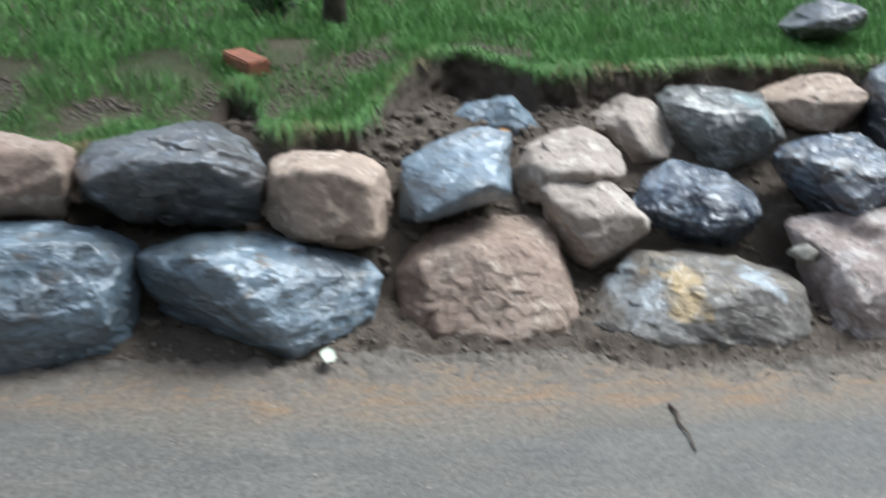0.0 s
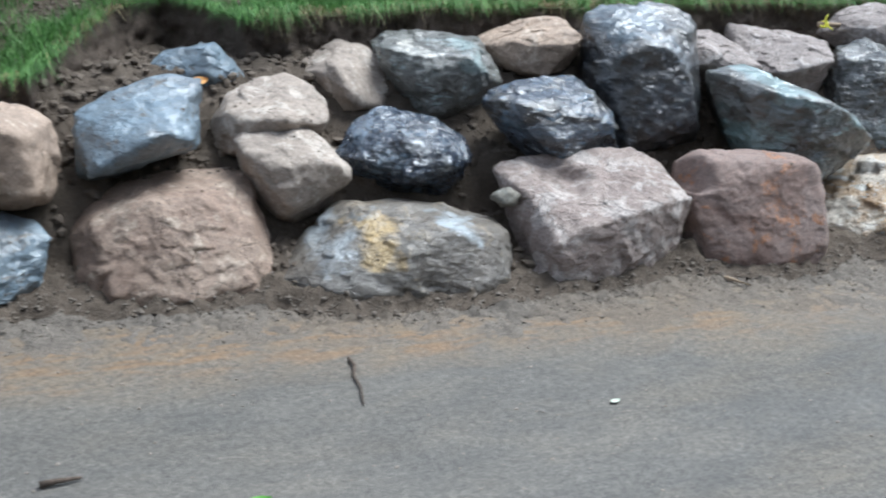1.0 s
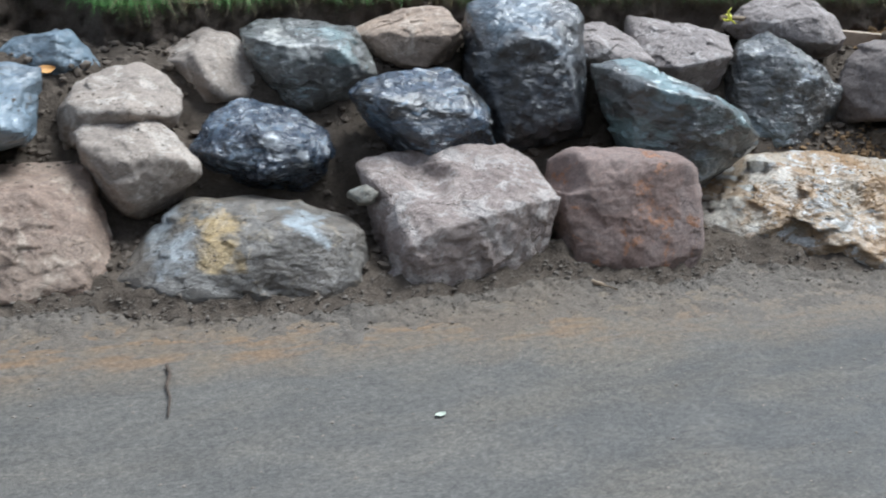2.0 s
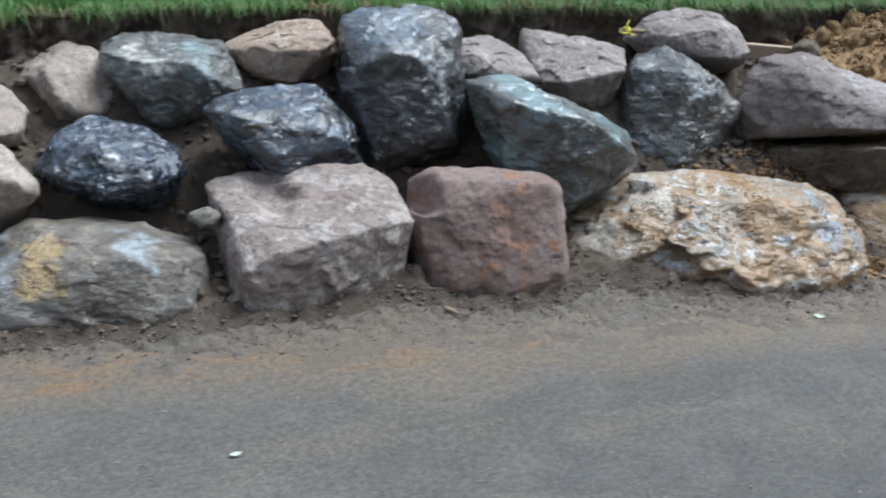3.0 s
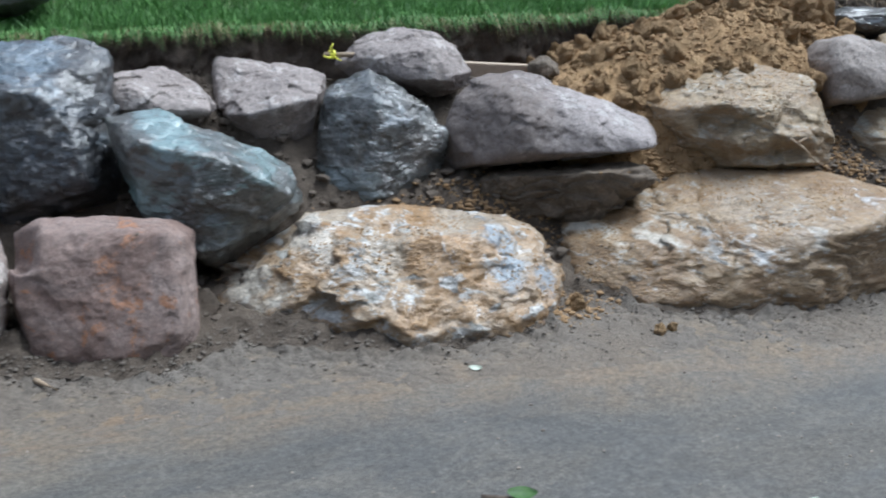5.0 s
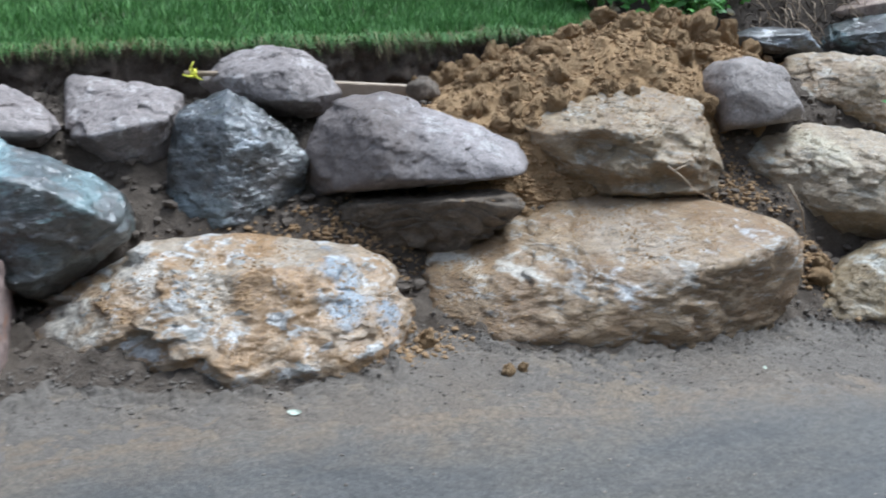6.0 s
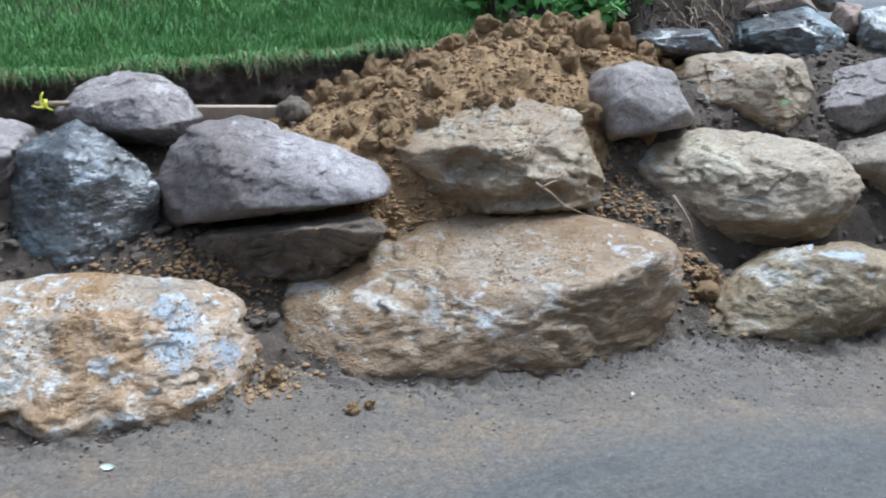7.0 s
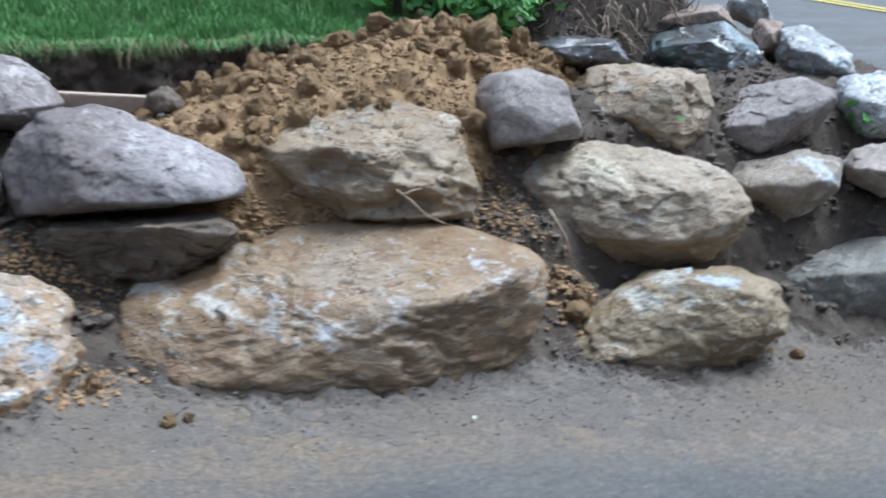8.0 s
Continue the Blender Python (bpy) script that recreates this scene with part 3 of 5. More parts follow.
def shore(name, xs, rows, along, mat):
    """A sheet of earth whose rows follow the foot of the wall."""
    verts = [(x, along(x, s), soil_z(x, along(x, s))) for s in rows for x in xs]
    w = len(xs)
    return mesh_ob(name, verts, [(j * w + i, j * w + i + 1, (j + 1) * w + i + 1, (j + 1) * w + i) for j in range(len(rows) - 1) for i in range(w - 1)], mat)


ground = sheet("ground", [-300, -60, 60, 300], [-300, -60, 60, 300], lambda x, y: -0.25, asphalt_mat)
tagged(ground, "grey worn ground reaching to the horizon", "ground", kind="structure")
road = sheet("road", np.linspace(-8, 30, 153), np.linspace(-8, 14, 89), lambda x, y: road_z(x) + lump(x, y, 0.8, 0.003), asphalt_mat)
tagged(road, "worn grey asphalt driveway stained with washed-out clay", "road", kind="structure")
for off in (0.0, 0.22):
    line = mesh_ob("road_marking", [(11.3 + off, 12.0, -0.152), (11.4 + off, 12.0, -0.152), (13.75 + off, 4.0, -0.152), (13.65 + off, 4.0, -0.152)], [(0, 3, 2, 1)], line_mat)
    tagged(line, "yellow painted line along the street", "road marking", kind="structure")
strip = shore("soil_strip", np.linspace(-3, 8.6, 1161), np.linspace(0.0, 1.0, 76), lambda x, s: -0.75 + (toe(x) + 0.75) * s, silt)
tagged(strip, "smooth strip of washed grey-brown silt along the road", "soil", kind="structure")
bank = shore("soil_bank", np.linspace(-3, 8.6, 581), np.concatenate([np.linspace(0.0, 1.5, 78), np.linspace(1.55, 3.4, 24)]), lambda x, s: toe(x) + s, soil)
tagged(bank, "bare brown soil bank behind and below the boulders", "soil", kind="structure")


def lawn_edge(x):
    e = float(np.interp(x, [-3, -0.55, -0.5, -0.42, -0.34, -0.28, 0.03, 0.12, 0.34, 0.5, 0.64, 0.78, 1.15, 1.6, 5.0, 5.4], [0.7, 0.72, 0.95, 1.25, 1.22, 0.84, 0.82, 1.02, 1.42, 1.58, 1.4, 1.2, 1.17, 1.24, 1.24, 1.7]))
    return e + lump(x, 0, 1.7, 0.05, 8.0) + lump(x, 0, 7, 0.03, 5.0) + (lump(x, 0, 4.5, 0.08, 12.0) if x < 1.2 else 0.0)


def lawn_height(x, y):
    left = min(1.0, max(0.0, (1.0 - x) / 1.0))
    return 0.695 - 0.13 * left * min(1.0, max(0.0, (1.5 - y) / 0.6)) + lump(x, y, 2.0, 0.015, 2.0) + 0.02 * max(0.0, y - 1.3)


xs = np.linspace(-4, 5.5, 760)
rows = [0.0, 0.03, 0.1, 0.3, 0.7, 1.5, 3, 6, 12]
w = len(xs)
verts = [(x, lawn_edge(x) + d, lawn_height(x, lawn_edge(x) + d) - (0.012 if d == 0 else 0)) for d in rows for x in xs]
lawn = mesh_ob("lawn", verts, [(j * w + i, j * w + i + 1, (j + 1) * w + i + 1, (j + 1) * w + i) for j in range(len(rows) - 1) for i in range(w - 1)], lawn_ground)
tagged(lawn, "green lawn with an undercut sod edge above the wall", "lawn", kind="structure")
steps = np.linspace(0, 1, 18)
verts = [(x, lawn_edge(x) + 0.015 - 0.09 * s + lump(x, s * 0.3, 5, 0.07, 4.0) * s + lump(x, s * 0.3, 16, 0.035, 9.0) * min(1.0, s * 4) + lump(x, s * 0.3, 45, 0.016, 5.0), lawn_height(x, lawn_edge(x)) - 0.01 - 0.25 * s) for s in steps for x in xs]
cut = mesh_ob("soil_cut", verts, [((j + 1) * w + i, (j + 1) * w + i + 1, j * w + i + 1, j * w + i) for j in range(len(steps) - 1) for i in range(w - 1)], dark_soil)
tagged(cut, "dark cut face of earth below the sod", "soil", kind="structure")

# ---- boulders ----
boulder('brown boulder with a pale flat top, in the second course', brown_stone, (-1.07, 0.51, 0.52), 14, 18,
        [(-15, 14, -7), (-3, 15, -7), (14, 11, -7), (18, 7, -7), (16, -4, -2), (12, -15, -2), (-7, -13, -2), (-18, -11, -2)],
        [(-11, 9, 14), (10, 7, 14), (12, 0, 14), (-5, -5, 14)])
boulder('dark grey slate boulder with a glossy top, in the second course', dark_slate, (-0.56, 0.49, 0.53), 7, 18,
        [(-33, 4, -3), (-27, 11, -10), (-21, 12, -12), (-3, 12, -14), (8, 17, -20), (14, 15, -19), (21, 9, -13), (26, 1, -8), (28, -4, -4), (24, -17, -7), (13, -19, -7), (-18, -15, -7), (-31, -6, -6)],
        [(-30, -1, 9), (-15, 4, 14), (9, 2, 16), (21, -4, 10)])
boulder('sandy orange-topped block with a brown front, in the second course', sandy_stone, (-0.08, 0.46, 0.44), -2, 20,
        [(-21, 12, -7), (-16, 15, -11), (3, 16, -13), (12, 13, -10), (18, 9, -7), (19, -3, -7), (16, -15, -9), (9, -17, -7), (-13, -14, -5), (-21, -7, -7), (-22, 2, -5)],
        [(-19, 7, 8), (-11, 8, 13), (2, 7, 14), (11, 3, 12), (13, -13, 8), (-10, -12, 9)])
boulder('blue-grey slate slab resting on the soil strip', blue_slate, (-0.97, 0.30, 0.25), 13, 23,
        [(-25, 21, -7), (-2, 19, -7), (17, 14, -7), (31, 7, -7), (25, -4, -2), (22, -18, -2), (19, -23, -2), (-6, -25, -2), (-29, -20, -2)],
        [(-18, 13, 13), (12, 10, 13), (18, 1, 13), (14, -9, 13), (-21, -7, 13)], sunk=6)
boulder('blue-grey slate boulder with a dark undercut front, on the soil', blue_slate, (-0.31, 0.26, 0.21), 3, 25,
        [(-40, 13, -9), (-33, 17, -13), (-22, 20, -15), (-2, 19, -17), (18, 14, -15), (34, 7, -11), (38, 1, -7), (34, -6, -5), (16, -13, -10), (9, -17, -2), (0, -17, -1), (-26, -7, -22), (-37, 1, -13)],
        [(-29, 10, 8), (-17, 11, 14), (-11, 4, 16), (-6, -5, 15), (8, -16, 9)], sunk=6)
boulder('pale blue slate boulder leaning back in the second course', blue_slate, (0.34, 0.54, 0.46), -1, 17,
        [(-17, 6, -7), (1, 15, -13), (13, 18, -17), (22, 15, -15), (23, 5, -11), (21, -3, -7), (17, -7, -13), (-7, -15, -15), (-16, -16, -13), (-18, -13, -9)],
        [(-13, -13, 6), (-2, -6, 10), (3, -3, 11), (11, -2, 12), (18, -5, 6)])
boulder('small blue slate rock sunk in the soil bank', blue_slate, (0.55, 0.95, 0.55), -4, 14,
        [(-15, -2, -9), (-7, 6, -11), (11, 9, -13), (14, 4, -11), (20, -3, -7), (12, -7, -3), (-8, -4, -3)],
        [(9, -1, 5), (7, 7, 1)], sunk=4)
boulder('pale tan boulder with a rough top, in the second course', tan_stone, (0.77, 0.62, 0.44), -9, 17,
        [(-18, 1, -15), (-13, 11, -19), (-5, 15, -21), (7, 17, -23), (16, 13, -19), (22, 6, -15), (22, 1, -11), (19, -4, -17), (-10, -14, -19), (-18, -12, -19)],
        [(-12, 2, 2), (-2, 0, 6), (9, 1, 7), (20, 0, 0), (-10, -10, 0)])
boulder('rounded tan boulder wedged between two courses', tan_stone, (0.80, 0.38, 0.34), -10, 20,
        [(-17, 10, -17), (-13, 16, -20), (-2, 19, -22), (6, 16, -22), (14, 9, -19), (21, 2, -17), (22, -2, -15), (14, -10, -21), (2, -17, -19), (-4, -15, -19), (-12, -6, -21), (-13, 0, -15)],
        [(-14, 7, -5), (-5, 1, -1), (3, 2, 0), (11, 4, -1), (18, 2, -5), (1, -13, -4)])
boulder('tan boulder of the top course beside bare soil', tan_stone, (1.08, 0.90, 0.51), -13, 15,
        [(-18, 2, -16), (-11, 7, -18), (0, 15, -20), (10, 13, -18), (18, 7, -15), (22, 0, -13), (21, -10, -14), (13, -13, -14), (-4, -14, -14), (-15, -1, -14)],
        [(0, 2, 5), (5, -5, 6), (7, -11, 4), (17, -9, -1)])
boulder('large brown boulder with a pitted face, on the soil strip', brown_stone, (0.42, 0.28, 0.20), -3, 23,
        [(-30, 2, -17), (-25, 12, -21), (-13, 19, -27), (4, 22, -30), (21, 21, -30), (27, 19, -25), (27, 11, -19), (32, -8, -15), (32, -13, -7), (28, -17, 2), (4, -19, 6), (-18, -18, 4), (-28, -13, -7)],
        [(-22, 4, -2), (-7, 11, -2), (9, 11, -2), (-1, 2, 3), (10, -6, 3), (16, -15, -1), (25, 2, -5), (-23, -12, -4), (-4, -18, 5)], sunk=8)
boulder('low grey boulder streaked gold and blue, on the soil strip', gold_slate, (1.08, 0.12, 0.16), -16, 24,
        [(-33, -13, 2), (-33, -2, -20), (-25, 9, -24), (-18, 15, -28), (-1, 17, -32), (19, 15, -30), (35, 11, -25), (40, 6, -21), (41, -2, -19), (39, -9, -5), (30, -12, 0), (-9, -15, 6), (-26, -15, 6)],
        [(-30, -8, -6), (-11, 1, 1), (1, -6, 5), (15, 1, 2), (25, 6, 0), (37, 5, -8), (-10, 12, -12), (17, 10, -10), (-9, -14, 5), (17, -11, 0)], sunk=8)
boulder('glossy blue-black boulder with white streaks and painted glints', black_stone, (1.21, 0.46, 0.36), -17, 19,
        [(-23, -2, -14), (-16, 10, -18), (-6, 16, -22), (11, 13, -22), (22, 6, -18), (26, -1, -14), (23, -8, -17), (16, -13, -18), (-5, -15, -18), (-16, -11, -18)],
        [(-12, -3, -2), (0, 4, -2), (13, 1, -1), (4, -8, 0), (19, -5, -4)])
boulder('slate boulder with a quartz-white top, in the top course', quartz_slate, (1.46, 0.88, 0.51), -19, 14,
        [(-24, 11, -11), (-20, 16, -17), (-4, 16, -18), (17, 15, -17), (23, 5, -11), (27, -2, -9), (17, -12, -9), (4, -18, -9), (-14, -14, -11), (-19, -1, -5)],
        [(-20, 8, 8), (-11, 6, 12), (1, 1, 13), (4, 4, 12), (13, 7, 11), (20, 0, 6), (1, -14, 9)])
boulder('small pinkish boulder of the top course below the lawn', sandy_stone, (1.89, 0.95, 0.58), -24, 12,
        [(-25, 1, -9), (-21, 5, -12), (-8, 9, -14), (1, 12, -15), (10, 13, -14), (17, 7, -10), (19, 1, -8), (15, -6, -11), (1, -12, -11), (-12, -13, -11), (-18, -3, -7)],
        [(-15, 0, 3), (-10, 2, 6), (-7, -8, 6), (1, 4, 8), (18, 6, 7), (7, -9, 4)])
boulder('dark navy slate boulder with a wet sheen', dark_navy, (1.83, 0.48, 0.44), -5, 18,
        [(-27, 6, -12), (-22, 11, -15), (-10, 15, -18), (11, 16, -22), (18, 10, -18), (24, 1, -13), (27, -12, -14), (15, -18, -14), (0, -18, -12), (-6, -16, -12), (-17, -6, -16), (-23, 3, -10)],
        [(-23, 7, -2), (-15, 4, 3), (-9, -8, 6), (-1, -15, 4), (15, -1, 4), (11, 7, -2)])
boulder('tall navy slate boulder with sky glint painted on its blue-grey cap', navy_slate, (2.31, 0.82, 0.46), -12, 16,
        [(-24, 12, 1), (-21, 27, -5), (-14, 31, -7), (4, 31, -8), (20, 27, -3), (22, 23, 1), (15, 12, 7), (21, -3, 8), (24, -17, 5), (22, -22, 5), (-5, -32, 5), (-17, -30, 3), (-21, -14, 1), (-23, 4, 7)],
        [(-20, 6, 20), (-5, 13, 26), (5, 13, 26), (12, 2, 24), (17, -17, 21), (-8, -27, 21)])
boulder('rough pinkish boulder with a sloping pale top, on the soil', rose_stone, (1.85, 0.16, 0.20), -5, 24,
        [(-32, 18, -21), (-27, 20, -23), (-6, 22, -21), (4, 23, -17), (20, 23, -18), (27, 18, -15), (31, 11, -11), (32, 4, -8), (30, -1, -6), (27, -15, -3), (21, -17, 1), (8, -19, 6), (-18, -21, 11), (-25, -21, 10), (-29, -3, -9)],
        [(-20, -7, 14), (-9, -7, 14), (2, -2, 14), (16, 2, 11), (30, 3, 3), (-24, 5, 2), (-19, -19, 10)], sunk=8, dents=[(-13, 17, 6, 3, 1.2), (-11, 12, 6, 3, 1)])
boulder('square red-brown sandstone block with a flat face, on the soil', red_stone, (2.44, 0.20, 0.16), -17, 24,
        [(-26, 5, 0), (-25, 15, 3), (-18, 19, 4), (4, 20, 3), (20, 19, 1), (25, 16, 0), (26, 7, 0), (28, -14, 6), (23, -18, 13), (9, -20, 18), (-15, -19, 16), (-24, -11, -2), (-27, -2, 1)],
        [(-23, 3, 14), (-14, 7, 16), (-14, 14, 13), (20, 15, 14), (24, 13, 11), (26, -14, 16), (9, -19, 18), (-15, -17, 16)], sunk=8, hewn=0.45, dents=[(-22, 10, 5, 6, 1)])
boulder('blue-green slate boulder with sky sheen painted along its upper edge', teal_slate, (2.77, 0.46, 0.34), -21, 19,
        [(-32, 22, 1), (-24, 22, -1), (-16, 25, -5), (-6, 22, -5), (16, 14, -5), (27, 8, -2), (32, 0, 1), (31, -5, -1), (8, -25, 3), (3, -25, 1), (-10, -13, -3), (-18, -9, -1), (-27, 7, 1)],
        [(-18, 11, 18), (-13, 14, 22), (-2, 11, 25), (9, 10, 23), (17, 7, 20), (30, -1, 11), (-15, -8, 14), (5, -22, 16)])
boulder('small pinkish boulder of the top course', pink_stone, (2.66, 0.84, 0.55), -17, 14,
        [(-25, -2, -12), (-20, 5, -10), (-13, 9, -12), (0, 11, -14), (10, 7, -13), (18, 1, -9), (20, -3, -11), (14, -9, -11), (-6, -9, -11), (-16, -6, -11)],
        [(-18, -3, 4), (-7, 4, 6), (-8, -3, 7), (8, -4, 7), (20, -4, 3)])
boulder('pinkish boulder of the top course with a shaded front', pink_stone, (3.07, 0.92, 0.48), -23, 14,
        [(-24, 17, -15), (-19, 17, -16), (-8, 16, -15), (12, 14, -15), (19, 12, -12), (20, 6, -9), (16, -7, -9), (13, -22, -9), (1, -21, -7), (-17, -9, -9), (-21, 1, -8)],
        [(-14, -4, 8), (-3, -3, 14), (9, 0, 13), (20, 5, 6)])
boulder('upright dark slate boulder with quartz flecks', fleck_slate, (3.40, 0.62, 0.43), -29, 15,
        [(-25, -9, -19), (-24, 9, -17), (-20, 18, -21), (-8, 23, -22), (2, 18, -20), (16, 11, -17), (23, 1, -15), (22, -11, -18), (15, -16, -17), (11, -23, -17), (-2, -26, -13), (-20, -26, -13), (-25, -18, -17)],
        [(-20, 12, -5), (0, 12, 1), (5, -2, 2), (3, -9, 3), (7, -22, 0), (-20, -13, -2), (-17, -24, 2), (-1, -23, 5)])
boulder('rounded pinkish-grey boulder on top of the wall', pink_stone, (3.63, 0.90, 0.61), -30, 12,
        [(-32, -2, -8), (-27, 5, -10), (-20, 10, -13), (-6, 13, -15), (6, 11, -14), (15, 6, -11), (21, -2, -12), (18, -8, -11), (11, -12, -11), (-8, -12, -11), (-21, -9, -9)],
        [(-12, 2, 5), (-2, -6, 7), (14, -4, 7), (7, 5, 4)])
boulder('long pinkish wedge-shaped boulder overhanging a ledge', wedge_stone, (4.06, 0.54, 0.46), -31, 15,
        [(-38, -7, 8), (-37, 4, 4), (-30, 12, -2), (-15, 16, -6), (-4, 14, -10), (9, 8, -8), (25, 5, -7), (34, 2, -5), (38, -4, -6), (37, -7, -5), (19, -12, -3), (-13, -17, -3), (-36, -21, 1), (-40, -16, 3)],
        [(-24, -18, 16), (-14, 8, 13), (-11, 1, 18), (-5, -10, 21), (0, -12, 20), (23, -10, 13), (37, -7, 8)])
boulder('low dark ledge of rock half covered by soil', ledge_stone, (4.03, 0.36, 0.25), -32, 19,
        [(-40, -3, -9), (-31, 3, -11), (-11, 7, -13), (24, 12, -13), (33, 8, -9), (34, 5, -5), (12, -5, -3), (-6, -8, -1), (-31, -9, -3)],
        [(-21, 2, 6), (3, 5, 6), (30, 9, 4)], sunk=6, strata=1, lumps=1.4, hewn=1.6)
boulder('long yellow and white quartz boulder caked with clay', quartz_stone, (3.29, 0.11, 0.13), -17, 24,
        [(-58, -5, -8), (-53, 0, -10), (-40, 9, -15), (-26, 20, -21), (3, 22, -23), (42, 19, -21), (53, 11, -19), (56, -2, -14), (54, -11, 5), (37, -16, 16), (9, -19, 23), (-15, -20, -3), (-37, -14, 12), (-54, -11, 4)],
        [(-50, -8, 5), (-36, -3, 10), (-19, 10, 6), (-11, -7, 14), (3, 5, 10), (20, 7, 10), (13, -14, 14), (34, -11, 11), (33, 10, 6)], sunk=8, lumps=0.9, hewn=2.2)
boulder('large layered ochre boulder with a white-streaked top', ochre_stone, (4.60, 0.07, 0.11), -23, 25,
        [(-67, -1, -9), (-64, 8, -13), (-53, 13, -17), (-28, 22, -23), (-10, 28, -27), (18, 31, -29), (46, 26, -27), (64, 20, -19), (68, 12, -11), (67, 2, -7), (56, -11, -3), (22, -20, 17), (-12, -27, -1), (-39, -28, -3), (-56, -25, -5), (-62, -17, 10)],
        [(-61, -4, 6), (-46, -5, 14), (-26, -5, 18), (-13, -8, 20), (4, -7, 21), (21, -3, 20), (39, 4, 16), (61, 13, 5), (-56, -20, 18), (-37, -25, 27), (-13, -24, 25), (23, -19, 14)], sunk=8, strata=1.4, lumps=1.0, hewn=1.0)
boulder('layered yellow boulder set in the clay', tan_quartz, (4.83, 0.42, 0.47), -24, 17,
        [(-41, 0, -9), (-25, 9, -13), (-11, 16, -17), (5, 19, -19), (26, 14, -15), (30, 5, -11), (36, -10, -11), (35, -19, -9), (5, -24, -7), (-19, -23, -7), (-23, -13, -10), (-33, -6, -7)],
        [(-33, -2, 4), (-15, 1, 8), (2, 0, 11), (-2, -12, 12), (23, -9, 9), (-9, -21, 7), (23, -19, 6)], strata=0.8, lumps=1.0, hewn=1.3, dents=[(-10, -6, 4, 5, 2.2), (15, -4, 4, 3, 1.5), (-12, -18, 4, 6, 1.8), (16, -15, 3.5, 6, 2)])
boulder('pinkish-grey block at the edge of the clay heap', grey_stone, (5.51, 0.66, 0.53), -32, 13,
        [(-21, 3, 4), (-14, 12, 1), (0, 15, 0), (13, 10, 3), (21, -5, 3), (21, -8, 4), (-11, -16, 7), (-17, -8, 3)],
        [(-9, 11, 15), (-8, 0, 23), (-7, -13, 23), (20, -7, 18)])
boulder('yellowish boulder of the top course with a worn front', tan_quartz, (6.02, 0.66, 0.51), -38, 13,
        [(-29, 1, -11), (-24, 13, -14), (-9, 17, -16), (12, 17, -15), (21, 14, -13), (25, 3, -8), (23, -10, -9), (19, -16, -8), (1, -16, -7), (-18, -10, -9), (-27, -5, -7)],
        [(-23, -2, 5), (-10, -4, 10), (1, -3, 12), (8, 10, 8), (15, -13, 8)], hewn=1.3)
boulder('large pale tan boulder with a rough sloping face', pale_tan, (5.74, 0.28, 0.26), -32, 19,
        [(-48, 11, -11), (-33, 18, -15), (-14, 23, -18), (7, 22, -18), (26, 19, -15), (36, 15, -13), (46, 3, -8), (44, -7, -9), (31, -16, -7), (14, -21, -5), (-2, -23, -5), (-19, -21, -7), (-33, -7, -5), (-44, 5, -7)],
        [(-29, 4, 6), (-10, 12, 4), (1, 5, 10), (-3, -11, 13), (20, -11, 13), (32, -4, 9), (25, 7, 7), (-19, -15, 7)], strata=0.5, hewn=1.3)
boulder('low yellow boulder with a pale blue-grey crest', yellow_stone, (5.80, -0.05, -0.03), -36, 24,
        [(-35, -13, 20), (-32, -5, 5), (-26, 4, 1), (-12, 13, -5), (1, 17, -6), (16, 18, -4), (29, 15, 1), (35, 7, 7), (35, 0, 9), (19, -8, 8), (2, -15, 23), (-22, -18, 31), (-33, -18, 31)],
        [(-28, -9, 19), (-15, 4, 20), (-1, 10, 21), (14, 11, 22), (22, 10, 20), (18, -4, 24), (-7, -14, 24), (-23, -17, 29)], sunk=8, strata=0.5, hewn=1.3)
boulder('greyish pink boulder with a dark front beside the clay heap', grey_stone, (6.52, 0.54, 0.50), -39, 13,
        [(-25, -7, -9), (-21, 2, -13), (-11, 9, -17), (11, 15, -18), (22, 11, -15), (25, 7, -10), (18, -5, -9), (0, -17, -6), (-13, -20, -6), (-24, -15, -9)],
        [(-21, -9, 6), (-5, -6, 12), (22, 7, 4), (-2, -16, 8)])
boulder('broken tan boulder with a white quartz end', white_end, (6.41, 0.24, 0.29), -41, 17,
        [(-24, -1, -9), (-18, 7, -12), (4, 14, -14), (18, 13, -11), (18, 2, -5), (11, -6, -7), (2, -13, -6), (-11, -11, -9), (-20, -5, -5)],
        [(-12, -1, 8), (2, -2, 9), (13, 6, 4)])
boulder('grey-green slate boulder at the foot of the wall', dusty_slate, (6.60, -0.02, -0.01), -46, 21,
        [(-37, -8, -9), (-26, 4, -15), (-15, 12, -19), (6, 19, -21), (20, 20, -19), (26, 6, -9), (25, -10, -5), (-6, -21, -3), (-28, -27, -3), (-35, -19, -5)],
        [(-33, -7, 5), (-10, 0, 11), (-5, -19, 9), (14, 7, 9), (-26, -25, 6)], sunk=8)
boulder('small grey slate rock behind the clay heap', dark_slate, (5.92, 1.05, 0.65), -28, 11,
        [(-21, 1, -7), (-9, 6, -7), (15, 6, -7), (21, -2, -2), (7, -6, -2), (-15, -6, -2)],
        [(-15, 1, 6), (11, 4, 6), (5, -2, 6)])
boulder('blue-green slate boulder of the top course', teal_slate, (6.55, 1.12, 0.61), -35, 10,
        [(-26, -5, -13), (-19, 8, -13), (10, 16, -17), (15, 11, -15), (26, 6, -11), (28, -5, -9), (18, -11, -7), (-10, -10, -7), (-23, -10, -9)],
        [(-16, 2, 6), (10, 7, 9), (14, -9, 8)])
